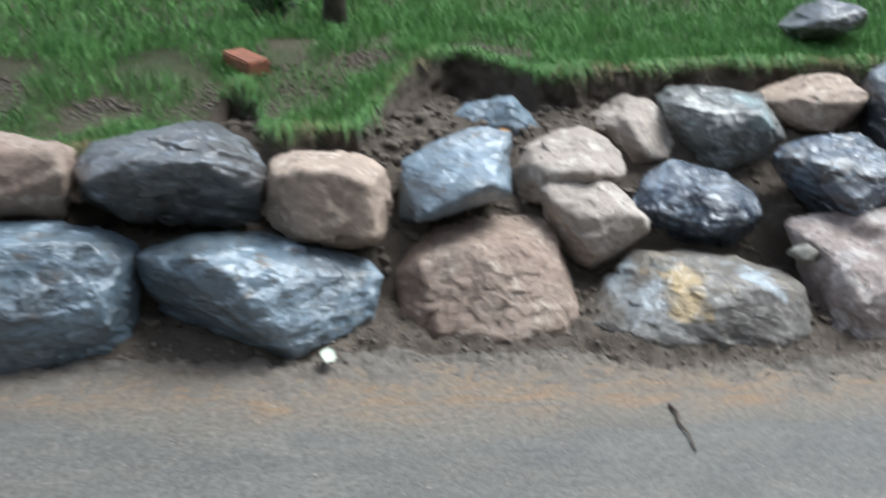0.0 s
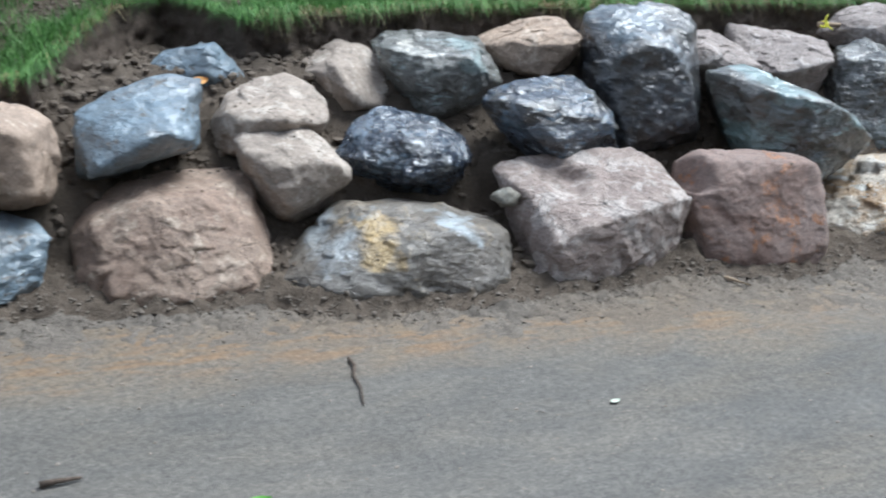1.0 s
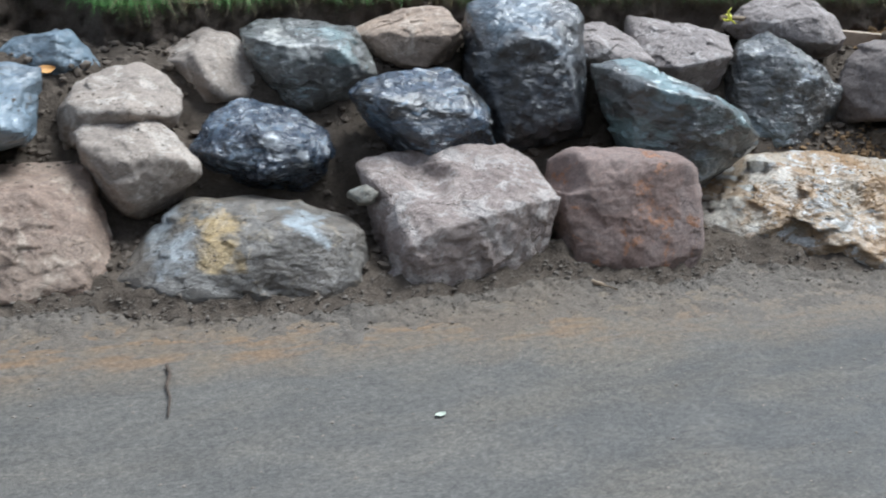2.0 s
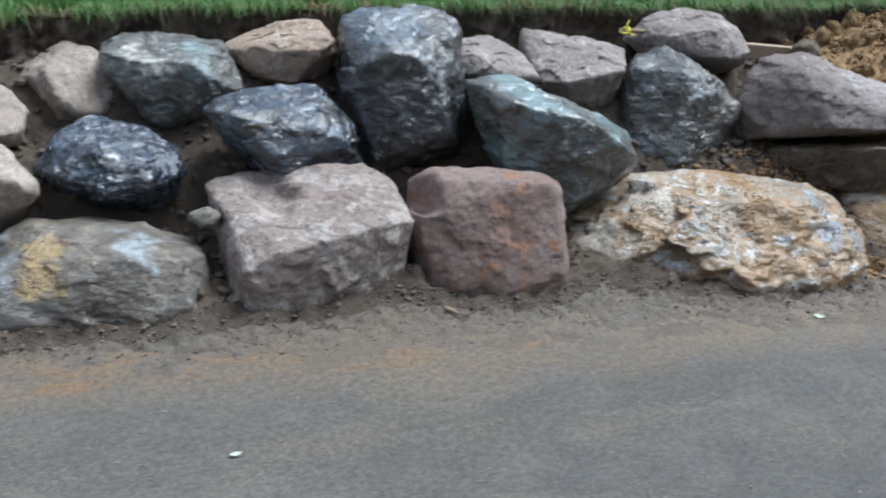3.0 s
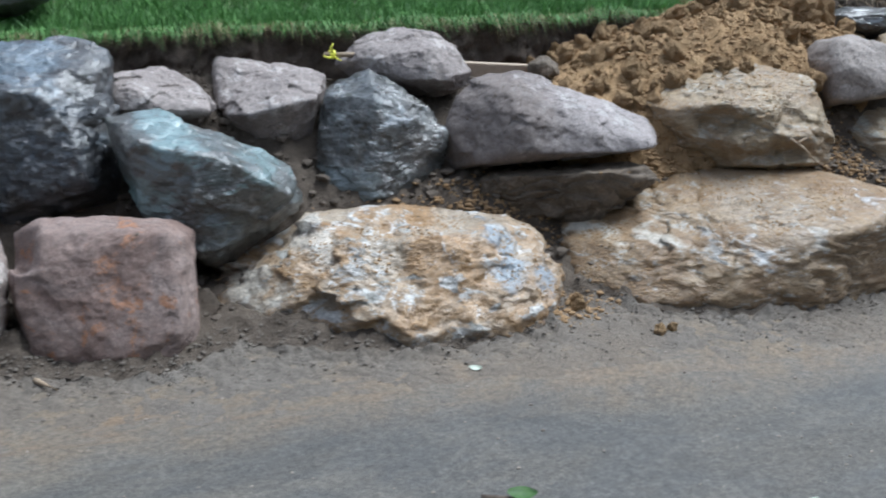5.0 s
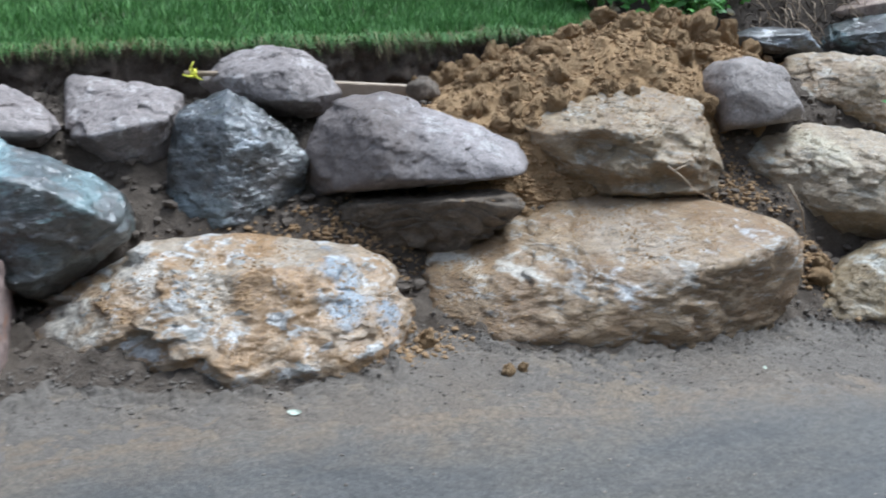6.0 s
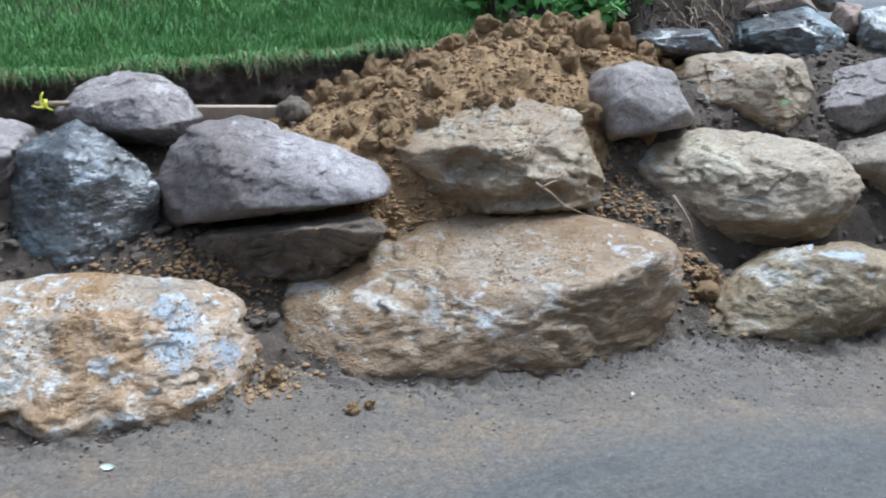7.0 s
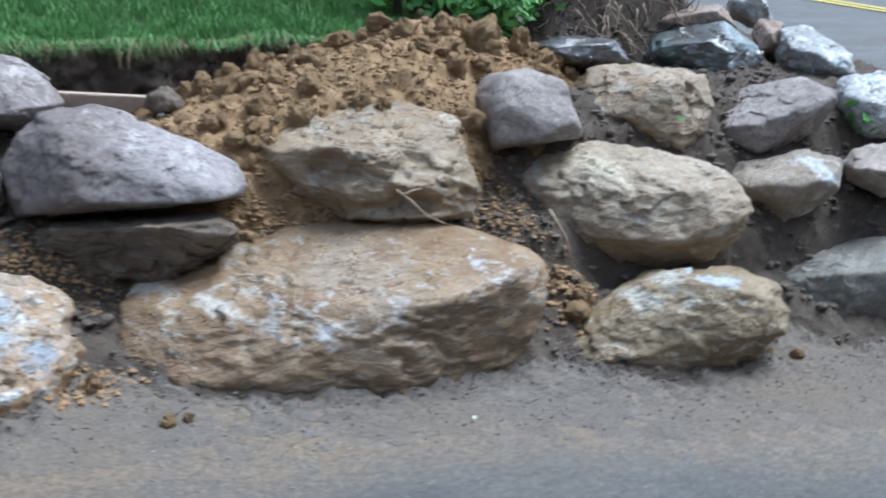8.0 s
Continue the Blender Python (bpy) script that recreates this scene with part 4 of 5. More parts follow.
boulder('dark reddish rock at the back of the wall', brown_stone, (6.66, 1.35, 0.72), -35, 8,
        [(-19, -3, -2), (-7, 4, -7), (12, 8, -7), (20, -1, -2), (4, -6, -2), (-14, -7, -2)],
        [(-14, -1, 5), (9, 5, 5), (3, -2, 5)])
boulder('small brown rock between paler boulders', brown_stone, (6.95, 1.25, 0.64), -38, 9,
        [(-1, 3, -7), (1, 10, -10), (11, 8, -9), (14, -5, -9), (3, -6, -9)],
        [(7, 3, 4), (4, -3, 3)])
boulder('whitish quartz rock at the end of the wall', pale_quartz, (7.09, 1.00, 0.61), -41, 10,
        [(-16, -1, -8), (-15, 10, -11), (-5, 13, -13), (1, 7, -10), (17, 3, -9), (19, -5, -9), (9, -9, -7), (-10, -11, -7)],
        [(-10, 3, 5), (2, 1, 6), (13, -5, 4)], hewn=1.6)
boulder('pale grey quartz boulder at the turn of the wall', pale_quartz, (7.03, 0.50, 0.50), -45, 12,
        [(-19, 3, -9), (-17, 11, -12), (0, 15, -15), (17, 12, -13), (20, -6, -9), (0, -13, -7), (-15, -9, -9)],
        [(-12, 3, 6), (5, 1, 8), (-3, -10, 6)], hewn=1.4)
boulder('tan rock half hidden by weeds', tan_stone, (6.83, 0.20, 0.27), -46, 16,
        [(-16, 7, -8), (-13, 13, -11), (1, 18, -14), (13, 16, -11), (17, 1, -9), (1, -3, -7), (-13, 1, -9)],
        [(-9, 6, 6), (5, 6, 8)])
boulder('white-veined blue slate rock near the road', pale_quartz, (7.17, 1.60, 0.74), -37, 7,
        [(-12, 1, -7), (-7, 10, -7), (5, 5, -7), (13, -8, -2), (2, -10, -2), (-10, -6, -2)],
        [(-9, 2, 5), (4, 4, 5), (1, -4, 5)])
boulder('grey and white rock lying on the lawn', dark_slate, (2.21, 1.46, 0.83), -1, 9,
        [(-17, -3, -2), (-3, 8, -7), (14, 6, -7), (17, -2, -2), (2, -8, -2), (-13, -7, -2)],
        [(-12, -1, 11), (10, 4, 11), (1, -3, 11)])


# ---- loose earth ----
def crumbs(count, place, low, high, rnd, level=1):
    """Many small angular lumps in one mesh; place() gives a foot point or None."""
    bm = bmesh.new()
    bmesh.ops.create_icosphere(bm, subdivisions=level, radius=1.0)
    ball, tri = np.array([p.co[:] for p in bm.verts]), np.array([[q.index for q in f.verts] for f in bm.faces])
    bm.free()
    vs, fs = [], []
    while len(vs) < count:
        at = place(rnd)
        if at is None:
            continue
        size = low * (high / low) ** (rnd.random() ** 2.4)
        shape = ball * [rnd.uniform(0.7, 1.4), rnd.uniform(0.7, 1.4), rnd.uniform(0.55, 0.95)]
        shape = shape * (1 + np.array([rnd.uniform(-0.28, 0.28) for _ in ball]))[:, None]
        c, s = math.cos(rnd.random() * 6.3), math.sin(rnd.random() * 6.3)
        k = math.hypot(c, s)
        turn = np.array([[c, -s, 0], [s, c, 0], [0, 0, k]]) / k
        fs.append(tri + len(vs) * len(ball))
        vs.append(shape @ turn.T * size + np.array(at) + [0, 0, size * 0.25])
    return np.concatenate(vs), np.concatenate(fs)


def on_strip(rnd):
    x = rnd.uniform(-1.8, 7.2)
    y = -0.05 - 0.105 * min(6, max(-2, x)) + 0.42 * rnd.random() ** 0.6
    return (x, y, max(soil_z(x, y), road_z(x)))


def at_foot(rnd):
    x = rnd.uniform(-1.6, 7.0)
    y = toe(x) + 0.06 - abs(rnd.gauss(0, 0.05))
    return (x, y, max(soil_z(x, y), road_z(x)))


def on_bank(rnd):
    x = rnd.uniform(-1.2, 6.9)
    y = rnd.uniform(toe(x) + 0.12, 1.4)
    return (x, y, soil_z(x, y))


def on_road(rnd):
    x, y = rnd.uniform(-2.0, 7.5), -rnd.random() ** 1.6 * 1.7 - 0.1
    return (x, y, road_z(x) + lump(x, y, 0.8, 0.003))


rnd = random.Random(11)
for name, place, count, low, high, mat, label in (
        ("soil_crumbs", on_strip, 9000, 0.0015, 0.006, silt_crumb_mat, "crumbs of silt and grit along the road's edge"),
        ("foot_crumbs", at_foot, 6000, 0.001, 0.008, silt_crumb_mat, "dark crumbled soil heaped against the boulders' feet"),
        ("soil_clods", on_bank, 26000, 0.002, 0.022, soil_crumb_mat, "loose clods on the soil bank between boulders"),
        ("grit", on_road, 3500, 0.0012, 0.0045, pebble_mat, "pale grit scattered on the asphalt")):
    v, f = crumbs(count, place, low, high, rnd)
    tagged(mesh_ob(name, v, f, mat, smooth=False), label, "soil", kind="stuff")


def bare_patch(rnd):
    x = rnd.uniform(-1.6, 1.0)
    y = lawn_edge(x) + rnd.random() * 0.6
    if noise.noise(Vector((x * 3.5, y * 3.5, 7.0))) > -0.06 + rnd.gauss(0, 0.06):
        return None
    return (x, y, lawn_height(x, y))


v, f = crumbs(4500, bare_patch, 0.002, 0.012, rnd)
tagged(mesh_ob("lawn_soil", v, f, soil_crumb_mat, smooth=False), "brown soil clods showing through thin turf", "soil", kind="stuff")

# ---- dirt lying on the boulders ----
bpy.context.view_layer.update()
ROCKS = [ob for ob in bpy.data.objects if ob.name.startswith("boulder")]


def on_rocks(x, y, level):
    """The highest rock surface under (x, y), where it is flat enough for dirt to lie."""
    best = None
    for ob in ROCKS:
        dx, dy = x - ob.location.x, y - ob.location.y
        if abs(dx) < 0.6 and abs(dy) < 0.5:
            hit, at, normal, _ = ob.ray_cast(Vector((dx, dy, 2.0)), Vector((0, 0, -1)))
            if hit and (best is None or at.z + ob.location.z > best[0]):
                best = (at.z + ob.location.z, normal.z)
    if best is None or best[1] < level or best[0] > 0.66:
        return None
    return (x, y, best[0] - 0.003)


def dirt(rnd):
    x, y = rnd.uniform(-1.2, 4.2), rnd.uniform(0.0, 0.75)
    if noise.noise(Vector((x * 6, y * 6, 2.0))) < 0.12 + abs(rnd.gauss(0, 0.06)) + (0.1 if x > 1.4 else 0.0):
        return None
    return on_rocks(x, y, 0.62)


def caked_clay(rnd):
    x = rnd.uniform(2.95, 5.2)
    y = rnd.uniform(-0.12, 0.62)
    if noise.noise(Vector((x * 5, y * 5, 9.0))) < -0.14 + abs(rnd.gauss(0, 0.1)):
        return None
    if x < 4.5 and y > 0.26:
        return None
    return on_rocks(x, y, 0.4)


v, f = crumbs(2600, dirt, 0.001, 0.006, rnd)
tagged(mesh_ob("rock_dirt", v, f, soil_crumb_mat, smooth=False), "dark soil crumbs lying on top of the boulders", "soil", kind="stuff")
v, f = crumbs(16000, caked_clay, 0.001, 0.006, rnd)
tagged(mesh_ob("caked_clay", v, f, clay_crumb_mat, smooth=False), "ochre clay caked on the boulders below the heap", "clay", kind="stuff")


# ---- heap of clay ----
def heap_z(x, y):
    crest = float(np.interp(x, [4.0, 4.25, 4.6, 5.1, 5.5, 5.75, 6.1], [0.44, 0.51, 0.62, 0.77, 0.76, 0.63, 0.46]))
    y -= 0.16 * min(1.0, max(0.0, (x - 5.1) / 0.25))
    fall = float(np.interp(y, [0.1, 0.3, 0.42, 0.55, 0.7, 0.9, 1.15, 1.5], [1.2, 0.62, 0.36, 0.18, 0.07, 0.0, 0.0, 0.16]))
    return crest - fall


def heap_surface(x, y):
    ridged = abs(noise.fractal(Vector((x * 8, y * 8, 1.0)), 0.9, 2.2, 3))
    return heap_z(x, y) - 0.02 + min(ridged, 0.8) * 0.055 + lump(x, y, 26, 0.008, 2.0)


heap = sheet("clay_mound", np.linspace(4.1, 6.05, 196), np.linspace(0.12, 1.5, 139), heap_surface, clay)
tagged(heap, "heap of freshly dug ochre clay behind the boulders", "clay heap")
bm = bmesh.new()
bmesh.ops.create_icosphere(bm, subdivisions=3, radius=1.0)
CLOD_V, CLOD_F = np.array([p.co[:] for p in bm.verts]), [[q.index for q in f.verts] for f in bm.faces]
bm.free()
CLODS = []
for k in range(7):
    h = np.array([noise.fractal(Vector(p) * 1.3 + Vector((k * 4.0, 0, 0)), 0.7, 2.1, 5) for p in CLOD_V])
    me = bpy.data.meshes.new("clod")
    me.from_pydata([tuple(q) for q in CLOD_V * (1 + 0.42 * h)[:, None] * [1.1, 0.95, 0.75]], [], CLOD_F)
    me.materials.append(clay)
    CLODS.append(me)
rnd = random.Random(5)


def clod(x, y, z, r, parent=None):
    ob = new("clod", rnd.choice(CLODS))
    ob.parent = parent
    ob.matrix_basis = pose(x, y, z, rnd.uniform(0, 360), rnd.uniform(0, 360), rnd.uniform(0, 360)) @ Matrix.Scale(r, 4)
    return ob


for _ in range(285):
    x, y = rnd.uniform(4.2, 5.95), rnd.uniform(0.35, 1.2)
    r = 0.010 + 0.042 * rnd.random() ** 2.2
    clod(x, y, heap_surface(x, y) + r * 0.3, r, heap)
clod(5.45, 0.95, 0.75, 0.075, heap)
clod(5.62, 1.0, 0.70, 0.06, heap)
clod(5.12, 0.98, 0.76, 0.05, heap)
clod(4.45, 0.95, 0.58, 0.05, heap)
clod(4.62, 0.92, 0.62, 0.045, heap)


def on_heap(r):
    x, y = r.uniform(4.15, 6.0), r.uniform(0.15, 1.3)
    return (x, y, heap_surface(x, y))


def clay_spill(r):
    """Clay fallen into the gaps and in front of the pale boulders."""
    cx, cy, sx, sy = r.choice([(3.75, 0.40, 0.22, 0.07), (4.5, 0.38, 0.12, 0.1), (5.3, 0.34, 0.08, 0.12), (3.72, -0.05, 0.14, 0.05), (3.75, 0.45, 0.25, 0.06),
                               (4.4, 0.33, 0.2, 0.06), (5.45, 0.05, 0.05, 0.08), (4.6, 0.4, 0.3, 0.05)])
    x, y = r.gauss(cx, sx), r.gauss(cy, sy)
    return (x, y, max(soil_z(x, y), heap_surface(x, y) if 4.2 < x < 5.9 and y > 0.2 else road_z(x)))


for name, place, count, low, high, label in (("clay_crumbs", on_heap, 9000, 0.003, 0.013, "ochre clay crumbs lying on the heap"),
                                      ("spilled_clay", clay_spill, 12000, 0.0015, 0.012, "ochre clay spilled between and before the boulders")):
    v, f = crumbs(count, place, low, high, rnd)
    tagged(mesh_ob(name, v, f, clay_crumb_mat, smooth=False), label, "clay", kind="stuff")
for x, y, r in ((3.90, -0.05, 0.032), (4.08, -0.28, 0.02), (4.13, -0.27, 0.016), (5.42, -0.03, 0.04), (5.46, 0.03, 0.035), (6.15, -0.26, 0.024), (6.05, -0.24, 0.016), (3.62, -0.08, 0.022), (3.70, -0.07, 0.028), (3.78, -0.07, 0.024)):
    tagged(clod(x, y, max(soil_z(x, y), road_z(x)) + r * 0.45, r), "single clod of ochre clay on the soil strip", "clod", "clods at the foot of the wall")
for x, y, z, r, mat in ((1.53, 0.27, 0.24, 0.045, dusty_slate), (4.23, 0.98, 0.54, 0.06, ledge_stone), (2.05, 1.12, 0.62, 0.035, tan_stone), (3.05, 1.05, 0.56, 0.03, brown_stone)):
    h = np.array([noise.fractal(Vector(p) * 1.1 + Vector((x * 9, y, 0)), 0.9, 2.0, 3) for p in CLOD_V])
    ob = mesh_ob("stone", CLOD_V * (1 + 0.35 * h)[:, None] * r * np.array([1.0, 0.8, 0.75]), CLOD_F, mat)
    ob.location = (x, y, max(z, soil_z(x, y) + r * 0.4))
    tagged(ob, "small loose stone lodged in the soil", "stone", "loose stones in the bank")


# ---- grass ----
def blades(count, foot, height, width, rnd, droop=0.0):
    vs, fs = [], []
    while len(vs) < count * 5:
        at = foot(rnd)
        if at is None:
            continue
        at = np.array(at)
        clump = 0.6 + 0.9 * max(0.0, noise.noise(Vector((at[0] * 7, at[1] * 7, 3.0))) + 0.35)
        h, wd = height * clump * rnd.uniform(0.5, 1.3), width * rnd.uniform(0.6, 1.3)
        az = rnd.uniform(0, 6.283)
        side = np.array([math.cos(az), math.sin(az), 0]) * wd / 2
        bend = np.array([rnd.gauss(0, 0.35), rnd.gauss(0, 0.35) - droop * 0.9, 0]) * h
        mid = at + [0, 0, h * (0.55 - 0.25 * droop)] + bend * 0.35
        tip = at + [0, 0, h * (0.95 - droop * rnd.uniform(0.7, 1.7))] + bend
        n = len(vs)
        vs += [at - side, at + side, mid + side * 0.75, mid - side * 0.75, tip]
        fs += [(n, n + 1, n + 2), (n, n + 2, n + 3), (n + 3, n + 2, n + 4)]
    return vs, fs


def turf(near, far, left=-1.9, right=5.45):
    def foot(r):
        x = r.uniform(left, right)
        y = lawn_edge(x) + near + (far - near) * r.random()
        if x < 1.1 and y < 1.75 and noise.noise(Vector((x * 3.5, y * 3.5, 7.0))) < 0.02 + r.gauss(0, 0.14):
            return None
        return (x, y, lawn_height(x, y) - 0.004)
    return foot


def fringe(r):
    """Tufts that hang over the edge here and there."""
    x = r.uniform(-1.9, 5.4)
    if noise.noise(Vector((x * 5.0, 3.0, 0.0))) + 0.6 * noise.noise(Vector((x * 17.0, 5.0, 0.0))) + r.gauss(0, 0.15) < -0.05:
        return None
    y = lawn_edge(x) + r.uniform(-0.02, 0.03)
    return (x, y, lawn_height(x, y) - 0.006)


rnd = random.Random(3)
vs, fs = [], []
for count, foot, h, wd, droop in ((40000, turf(0.02, 0.4), 0.06, 0.0032, 0.0), (34000, turf(0.4, 1.1), 0.075, 0.0042, 0.0), (18000, turf(1.1, 2.6), 0.085, 0.008, 0.0),
                                  (14000, fringe, 0.10, 0.0028, 0.75)):
    a, b = blades(count, foot, h, wd, rnd, droop)
    fs += [tuple(i + len(vs) for i in t) for t in b]
    vs += a
tagged(mesh_ob("grass", vs, fs, grass_mat, smooth=False), "thick green lawn grass hanging over the cut edge", "grass", kind="stuff")
straw_mat = leafy("straw_blades", (0.16, 0.12, 0.06), (0.30, 0.25, 0.13))
a, b = blades(3500, turf(-0.02, 0.05), 0.10, 0.0025, rnd, 0.95)
tagged(mesh_ob("dry_grass", a, b, straw_mat, smooth=False), "dry straw and roots along the sod edge", "grass", kind="stuff")


# ---- leafy plants ----
def leaf_cloud(count, place, size, rnd):
    vs, fs = [], []
    for _ in range(count):
        at = np.array(place(rnd))
        n = Vector((rnd.gauss(0, 0.7), rnd.gauss(-0.5, 0.6), rnd.gauss(0.8, 0.5))).normalized()
        along = n.cross(Vector((rnd.gauss(0, 1), rnd.gauss(0, 1), rnd.gauss(0, 1)))).normalized()
        across = n.cross(along)
        s = size * rnd.uniform(0.55, 1.25)
        a, c, n = np.array(along) * s, np.array(across) * s * 0.42, np.array(n) * s * 0.12
        k = len(vs)
        vs += [at - a, at - a * 0.3 + c + n, at + a * 0.35 + c * 0.8 + n, at + a, at + a * 0.35 - c * 0.8 + n, at - a * 0.3 - c + n]
        fs += [(k, k + 1, k + 5), (k + 1, k + 2, k + 4, k + 5), (k + 2, k + 3, k + 4)]
    return vs, fs


def stems(name, lines, radius, mat, parent=None, label=""):
    """Bent tapering stems as tubes through the given points."""
    vs, fs = [], []
    for pts in lines:
        pts = [Vector(p) for p in pts]
        start = len(vs)
        for i, p in enumerate(pts):
            d = (pts[min(i + 1, len(pts) - 1)] - pts[max(i - 1, 0)]).normalized()
            u = d.orthogonal().normalized()
            w2 = d.cross(u)
            r = radius * (1 - 0.6 * i / (len(pts) - 1))
            vs += [p + (u * math.cos(t) + w2 * math.sin(t)) * r for t in np.linspace(0, 2 * math.pi, 7)[:-1]]
        for i in range(len(pts) - 1):
            for j in range(6):
                fs.append((start + i * 6 + j, start + i * 6 + (j + 1) % 6, start + i * 6 + 6 + (j + 1) % 6, start + i * 6 + 6 + j))
        fs.append(tuple(start + (len(pts) - 1) * 6 + j for j in range(6)))
        fs.append(tuple(start + j for j in reversed(range(6))))
    return mesh_ob(name, vs, fs, mat, parent, label=label)


def shrub(label, at, spread, height, count, size, rnd, mat, limbs=9):
    """A bush: an Empty with stems and a crown of many leaves in clumps."""
    base = new("shrub")
    base.location = at
    tips = []
    lines = []
    for _ in range(limbs):
        az, out = rnd.uniform(0, 6.283), rnd.uniform(0.2, 1.0)
        tip = Vector((math.cos(az) * spread[0] * out, math.sin(az) * spread[1] * out, height * rnd.uniform(0.5, 1.0)))
        mid = tip * 0.5 + Vector((rnd.gauss(0, 0.04), rnd.gauss(0, 0.04), height * 0.12))
        lines.append([(0, 0, -0.04), mid * 0.5, mid, tip])
        tips += [tip, mid, tip * 0.8]
    stems("stem", lines, 0.008, twig_mat, base)

    def place(r):
        t = r.choice(tips)
        return (t[0] + r.gauss(0, spread[0] * 0.16), t[1] + r.gauss(0, spread[1] * 0.16), max(0.01, t[2] + r.gauss(0, height * 0.13)))
    v, f = leaf_cloud(count, place, size, rnd)
    mesh_ob("crown", v, f, mat, base, smooth=False)
    return tagged(base, label, "shrub")


rnd = random.Random(21)
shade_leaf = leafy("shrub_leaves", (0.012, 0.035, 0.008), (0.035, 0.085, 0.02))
for at, sp, h, n, size, mat in (((5.62, 1.42, 0.6), (0.30, 0.14), 0.36, 620, 0.036, weed_mat), ((5.85, 1.62, 0.58), (0.26, 0.18), 0.46, 560, 0.04, weed_mat), ((5.36, 1.68, 0.66), (0.28, 0.2), 0.4, 520, 0.04, weed_mat)):
    at = (at[0], at[1], max(at[2], soil_z(at[0], at[1]) - 0.02))
    shrub("bright green leafy weeds growing behind the clay heap", at, sp, h, n, size, rnd, mat)
for x, y in ((5.2, 2.45), (4.8, 2.8), (4.3, 3.15), (3.7, 3.5), (3.0, 3.7), (2.2, 3.8), (1.3, 3.9), (0.4, 3.6), (-0.5, 3.4), (-1.4, 3.3), (5.7, 2.4), (6.2, 2.2), (6.6, 2.0)):
    shrub("dark green shrub along the back of the lawn", (x, y, lawn_height(min(x, 5.4), y) - 0.03 if x < 5.5 else soil_z(x, y) - 0.03), (0.45, 0.3), 0.75, 900, 0.05, rnd, shade_leaf, 14)
shrub("low dark shrub at the foot of the young tree", (-0.26, 2.15, lawn_height(-0.26, 2.15) - 0.02), (0.16, 0.1), 0.28, 260, 0.03, rnd, shade_leaf, 9)
shrub("small green weed growing between the boulders", (6.98, 0.5, soil_z(6.98, 0.5)), (0.1, 0.08), 0.16, 60, 0.03, rnd, weed_mat, 5)
shrub("small green weed at the boulders' joint", (6.1, 0.62, soil_z(6.1, 0.62)), (0.05, 0.05), 0.06, 25, 0.018, rnd, weed_mat, 4)
lines = []
for _ in range(260):
    p = Vector((rnd.uniform(5.8, 6.75), rnd.uniform(1.28, 1.75), 0.0))
    p.z = soil_z(p.x, p.y) - 0.02
    run = [p]
    d = Vector((rnd.gauss(0, 1), rnd.gauss(-0.3, 1), rnd.uniform(0.3, 1.2))).normalized()
    for _ in range(5):
        d = (d + Vector((rnd.gauss(0, 0.5), rnd.gauss(0, 0.5), rnd.gauss(-0.2, 0.4)))).normalized()
        p = p + d * 0.045
        run.append(p)
    lines.append(run)
tagged(stems("bramble_tangle", lines, 0.004, twig_mat), "tangle of bare dark twigs beside the clay heap", "twigs", kind="stuff")
lines = []
for _ in range(70):
    p = Vector((rnd.uniform(5.75, 6.7), rnd.uniform(1.32, 1.55), 0.0))
    p.z = soil_z(p.x, p.y) + rnd.uniform(0.0, 0.05)
    run, d = [p], Vector((rnd.gauss(0, 0.4), -0.8, rnd.uniform(0.0, 0.6))).normalized()
    for _ in range(6):
        d = (d + Vector((rnd.gauss(0, 0.25), rnd.gauss(0, 0.1), -0.35))).normalized()
        p = p + d * rnd.uniform(0.02, 0.04)
        run.append(p)
    lines.append(run)
tagged(stems("dry_stems", lines, 0.0035, root_mat), "pale dry stems and roots hanging over the dark bank", "stems", kind="stuff")
trunk = new("tree")
trunk.location = (0.04, 2.02, lawn_height(0, 2.0) - 0.05)
stems("trunk", [[(0, 0, -0.05), (0.0, 0.0, 0.25), (0.02, 0.03, 1.0), (0.0, 0.05, 2.2), (0.05, 0.0, 3.4)]], 0.062, bark_mat, trunk)
for tip in ((1.0, -0.3, 3.1), (-0.9, 0.4, 3.3), (-0.9, -0.9, 3.2), (0.3, -1.2, 3.1)):
    tip = Vector(tip)
    stems("limb", [[(0, 0.03, 2.0), tip * 0.5 + Vector((0, 0, 1.1)), tip * 0.8 + Vector((0, 0, 0.55)), tip]], 0.035, bark_mat, trunk)
v, f = leaf_cloud(1100, lambda r: (r.gauss(-0.25, 0.75), r.gauss(-0.35, 0.7), r.gauss(3.2, 0.4)), 0.06, rnd)
mesh_ob("crown", v, f, shade_leaf, trunk, smooth=False)
tagged(trunk, "slim dark-barked young tree standing on the lawn", "tree")


# ---- small things ----
weed_dark = simple("dark_leaf", (0.03, 0.08, 0.02), (0.06, 0.13, 0.03), 0.6, 60)
def leaf(name, label, x, y, z, length, turn, mat, curl=0.25, tilt=0.0):
    n = 7
    vs = []
    for i in range(n):
        t = i / (n - 1)
        wd = length * 0.3 * math.sin(math.pi * (0.06 + 0.9 * t)) ** 0.8
        for s in (-1, -0.5, 0, 0.5, 1):
            vs.append(((t - 0.5) * length, s * wd, curl * length * (abs(s) ** 2 * 0.35 + (t - 0.5) ** 2)))
    fs = [(i * 5 + j, i * 5 + j + 1, i * 5 + 6 + j, i * 5 + 5 + j) for i in range(n - 1) for j in range(4)]
    ob = mesh_ob(name, vs, fs, mat)
    ob.matrix_basis = pose(x, y, z + 0.003, tilt, 0, turn)
    return tagged(ob, label, "leaf", "fallen leaves")


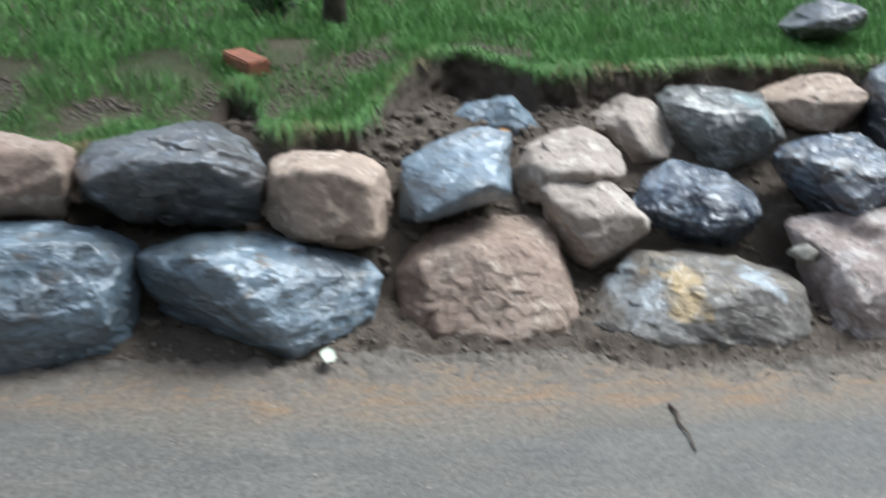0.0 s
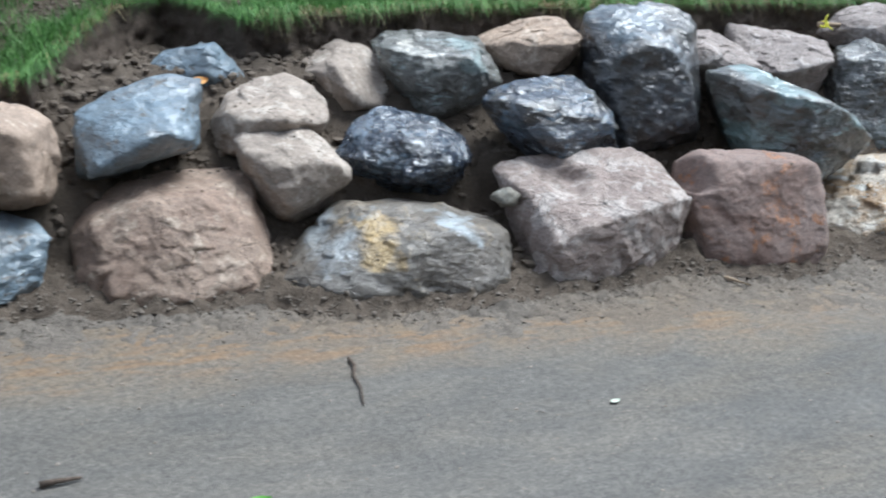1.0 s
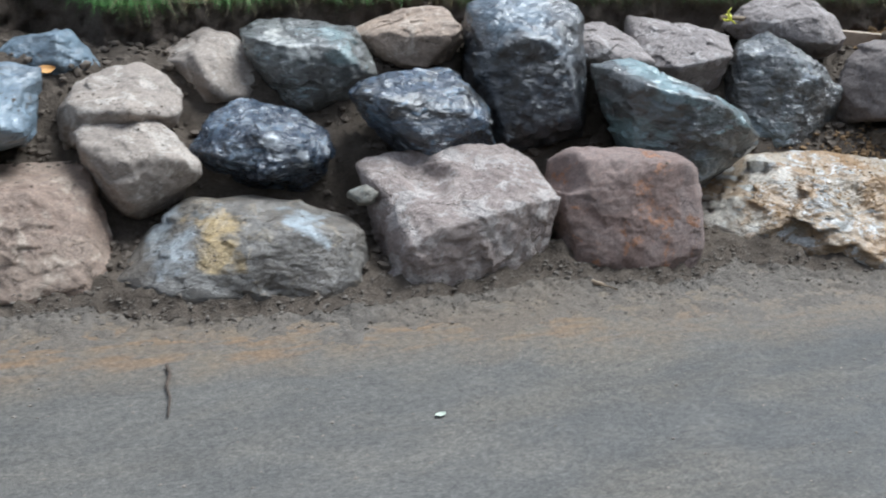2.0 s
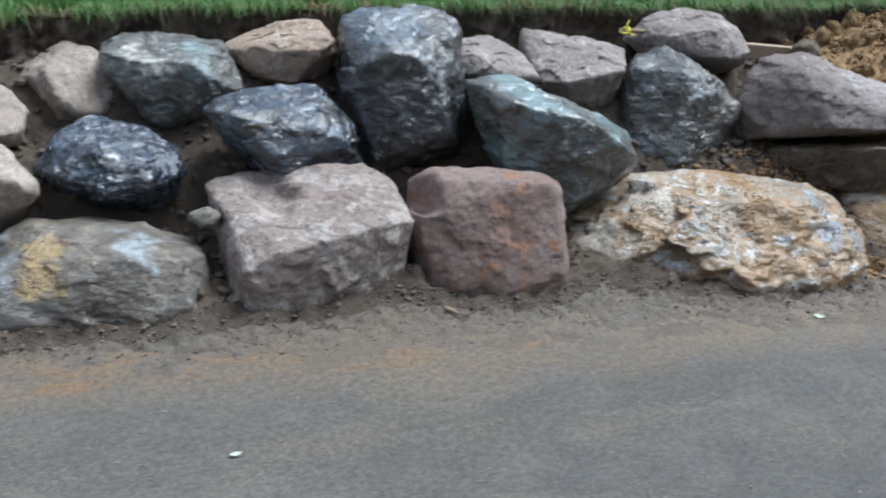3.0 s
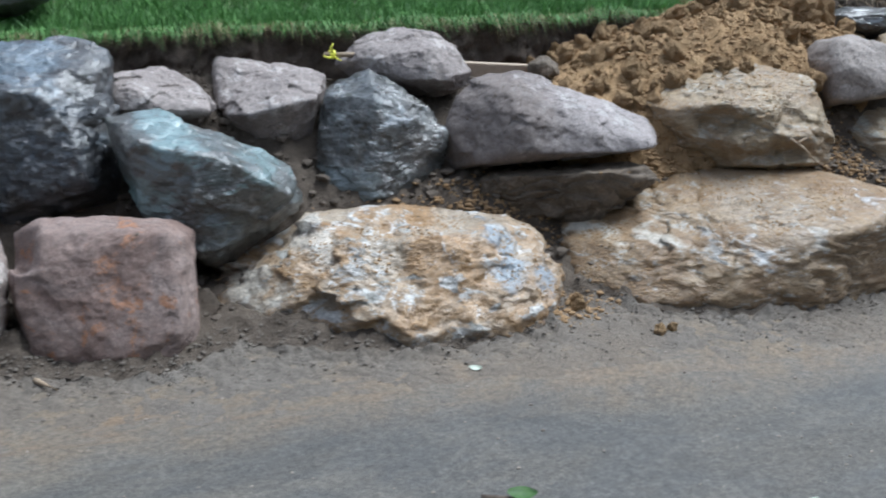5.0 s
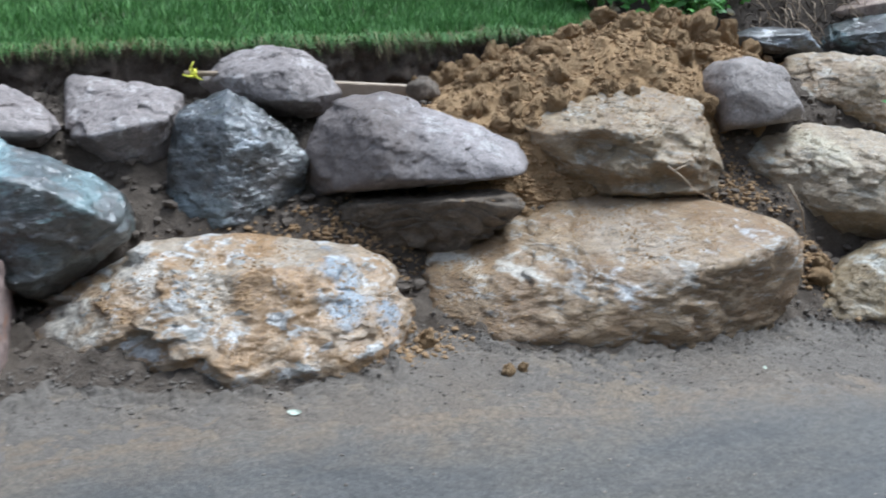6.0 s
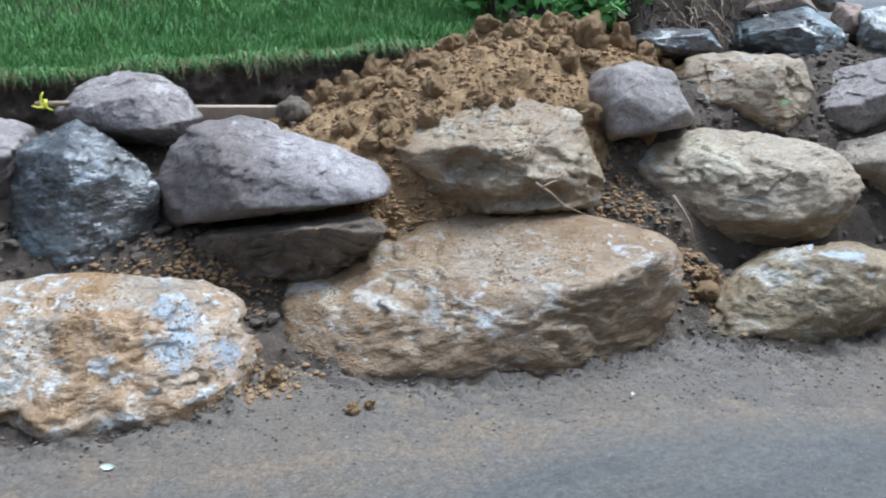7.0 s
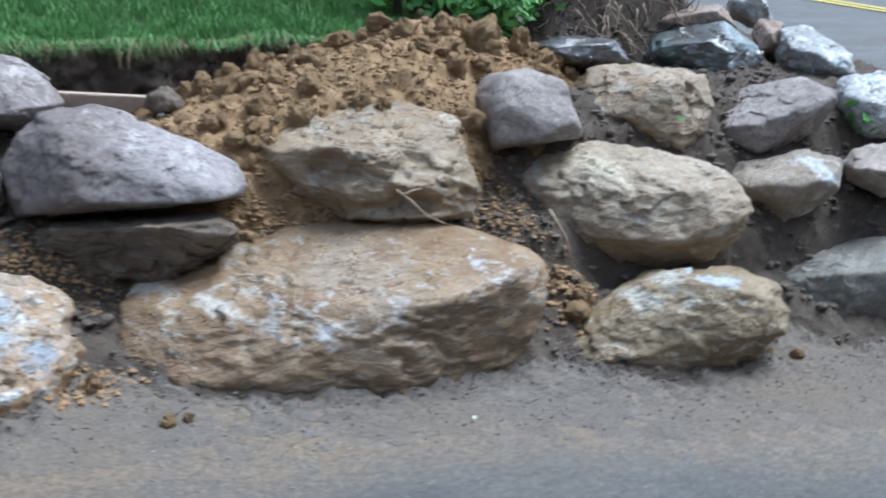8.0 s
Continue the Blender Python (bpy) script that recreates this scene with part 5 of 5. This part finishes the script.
for x, y, z, s, turn, mat, label, tilt in (
        (-0.133, 0.085, soil_z(-0.133, 0.085) + 0.03, 0.085, 75, white_leaf_mat, "pale fallen leaf on the soil strip", 25),
        (1.50, -0.652, 0.0, 0.03, 10, white_leaf_mat, "pale yellow-green leaf on the asphalt", 0),
        (3.417, -0.352, 0.0, 0.038, -25, white_leaf_mat, "whitish fallen leaf on the asphalt", 10),
        (0.512, -0.83, 0.0, 0.065, 5, green_leaf_mat, "bright green fallen leaf on the asphalt", 8),
        (0.588, 0.87, 0.52, 0.06, 15, orange_leaf_mat, "orange leaf lying on a slate boulder", 35),
        (5.134, 0.80, 0.70, 0.055, 80, green_leaf_mat, "green leaf stuck upright in the clay", 50),
        (5.60, 0.98, 0.80, 0.06, 85, white_leaf_mat, "pale leaf stuck upright on top of the clay heap", 60),
        (3.96, -1.16, road_z(3.96), 0.045, 20, white_leaf_mat, "pale leaf on the asphalt", 0),
        (4.897, -0.423, road_z(4.9) + 0.01, 0.02, 60, white_leaf_mat, "small pale leaf at the road's edge", 0)):
    leaf("leaf", label, x, y, z, s, turn, mat, 0.3, tilt)


def twig(label, pts, radius, mat, category="twig"):
    return tagged(stems("twig", [pts], radius, mat), label, category, "loose twigs")


twig("thin crooked dark twig on the asphalt", [(0.857, -0.262, 0.008), (0.862, -0.31, 0.012), (0.848, -0.36, 0.008), (0.852, -0.42, 0.01), (0.84, -0.5, 0.006)], 0.006, twig_mat)
twig("short pale broken stick beside the soil strip", [(2.225, -0.06, 0.014), (2.245, -0.09, 0.018), (2.285, -0.13, 0.012)], 0.009, root_mat)
twig("thin dark stick on the soil strip", [(2.33, -0.09, 0.012), (2.40, -0.07, 0.016), (2.46, -0.03, 0.012)], 0.004, twig_mat)
twig("pale root lying on a layered boulder", [(4.84, 0.16, 0.43), (4.88, 0.13, 0.40), (4.93, 0.12, 0.35), (5.0, 0.11, 0.315)], 0.0045, root_mat)
twig("short pale root beside another", [(4.86, 0.14, 0.42), (4.90, 0.16, 0.425), (4.93, 0.18, 0.42)], 0.004, root_mat)
twig("pale bent root in the clay gap", [(5.40, 0.20, 0.30), (5.43, 0.18, 0.25), (5.46, 0.17, 0.20), (5.48, 0.16, 0.12)], 0.006, root_mat)
twig("short dark mossy twig on the asphalt", [(3.20, -0.93, 0.01), (3.25, -0.955, 0.016), (3.33, -0.985, 0.01)], 0.012, twig_mat)
leaf("leaf", "dark green leaf on a mossy twig", 3.29, -0.96, 0.022, 0.07, -20, weed_dark, 0.2, 10)
twig("small dark bark fragment on the asphalt", [(0.05, -0.64, 0.008), (0.09, -0.64, 0.012), (0.14, -0.635, 0.008)], 0.009, twig_mat)


def box(name, size, mat, parent=None, bevel=0.004, label=""):
    bm = bmesh.new()
    bmesh.ops.create_cube(bm, size=1.0)
    bmesh.ops.scale(bm, vec=size, verts=bm.verts)
    bmesh.ops.bevel(bm, geom=bm.edges[:], offset=bevel, segments=2, affect='EDGES')
    me = bpy.data.meshes.new(name)
    bm.to_mesh(me)
    bm.free()
    me.materials.append(mat)
    ob = new(name, me)
    ob.parent = parent
    return ob


brick = box("brick", (0.205, 0.10, 0.065), brick_mat, bevel=0.006)
brick.matrix_basis = pose(-0.36, 1.36, lawn_height(-0.36, 1.36) + 0.038, 3, 4, -58)
tagged(brick, "old orange clay brick lying in the grass", "brick")
plank = box("plank", (0.62, 0.02, 0.065), plank_mat, bevel=0.003)
plank.matrix_basis = pose(3.93, 1.06, 0.535, 12, 5, -2)
tagged(plank, "pale sawn plank lying behind the boulders", "plank")
stake = new("marker_stake")
stake.location = (3.36, 1.06, 0.625)
stems("stick", [[(-0.03, 0, 0.0), (0.1, 0.0, -0.005), (0.26, 0.01, -0.02)]], 0.013, root_mat, stake)
n = 10
ring = [(-0.012 + 0.024 * (i // n), 0.017 * math.cos(6.283 * (i % n) / n) * 1.1, 0.017 * math.sin(6.283 * (i % n) / n)) for i in range(2 * n)]
mesh_ob("tape", ring, [(i, (i + 1) % n, n + (i + 1) % n, n + i) for i in range(n)], yellow_mat, stake, label="bright yellow plastic tape")
leafs = [[(0, -0.01, 0.01), (-0.008, -0.012, 0.028), (0.004, -0.01, 0.045)], [(0, -0.015, -0.008), (-0.022, -0.02, -0.006), (-0.04, -0.02, 0.002)], [(0, -0.012, 0), (0.015, -0.03, -0.012), (0.03, -0.028, -0.02)]]
stems("tape_end", leafs, 0.006, yellow_mat, stake)
tagged(stake, "wooden stake with bright yellow tape tied round its end", "stake")

# ---- unseen backdrop added behind the viewer to darken the boulder fronts ----
backdrop_mat = earth("dark_backdrop", (0.015, 0.022, 0.01), (0.04, 0.05, 0.022), (0.03, 0.03, 0.02), 0.5, 0.3)
back = mesh_ob("backdrop", [(-25, -9, -0.1), (30, -9, -0.1), (30, -10, 6.5), (-25, -10, 6.5)], [(0, 3, 2, 1)], backdrop_mat)
tagged(back, "unseen dark backdrop added to keep light off the boulder fronts", "backdrop", kind="structure")
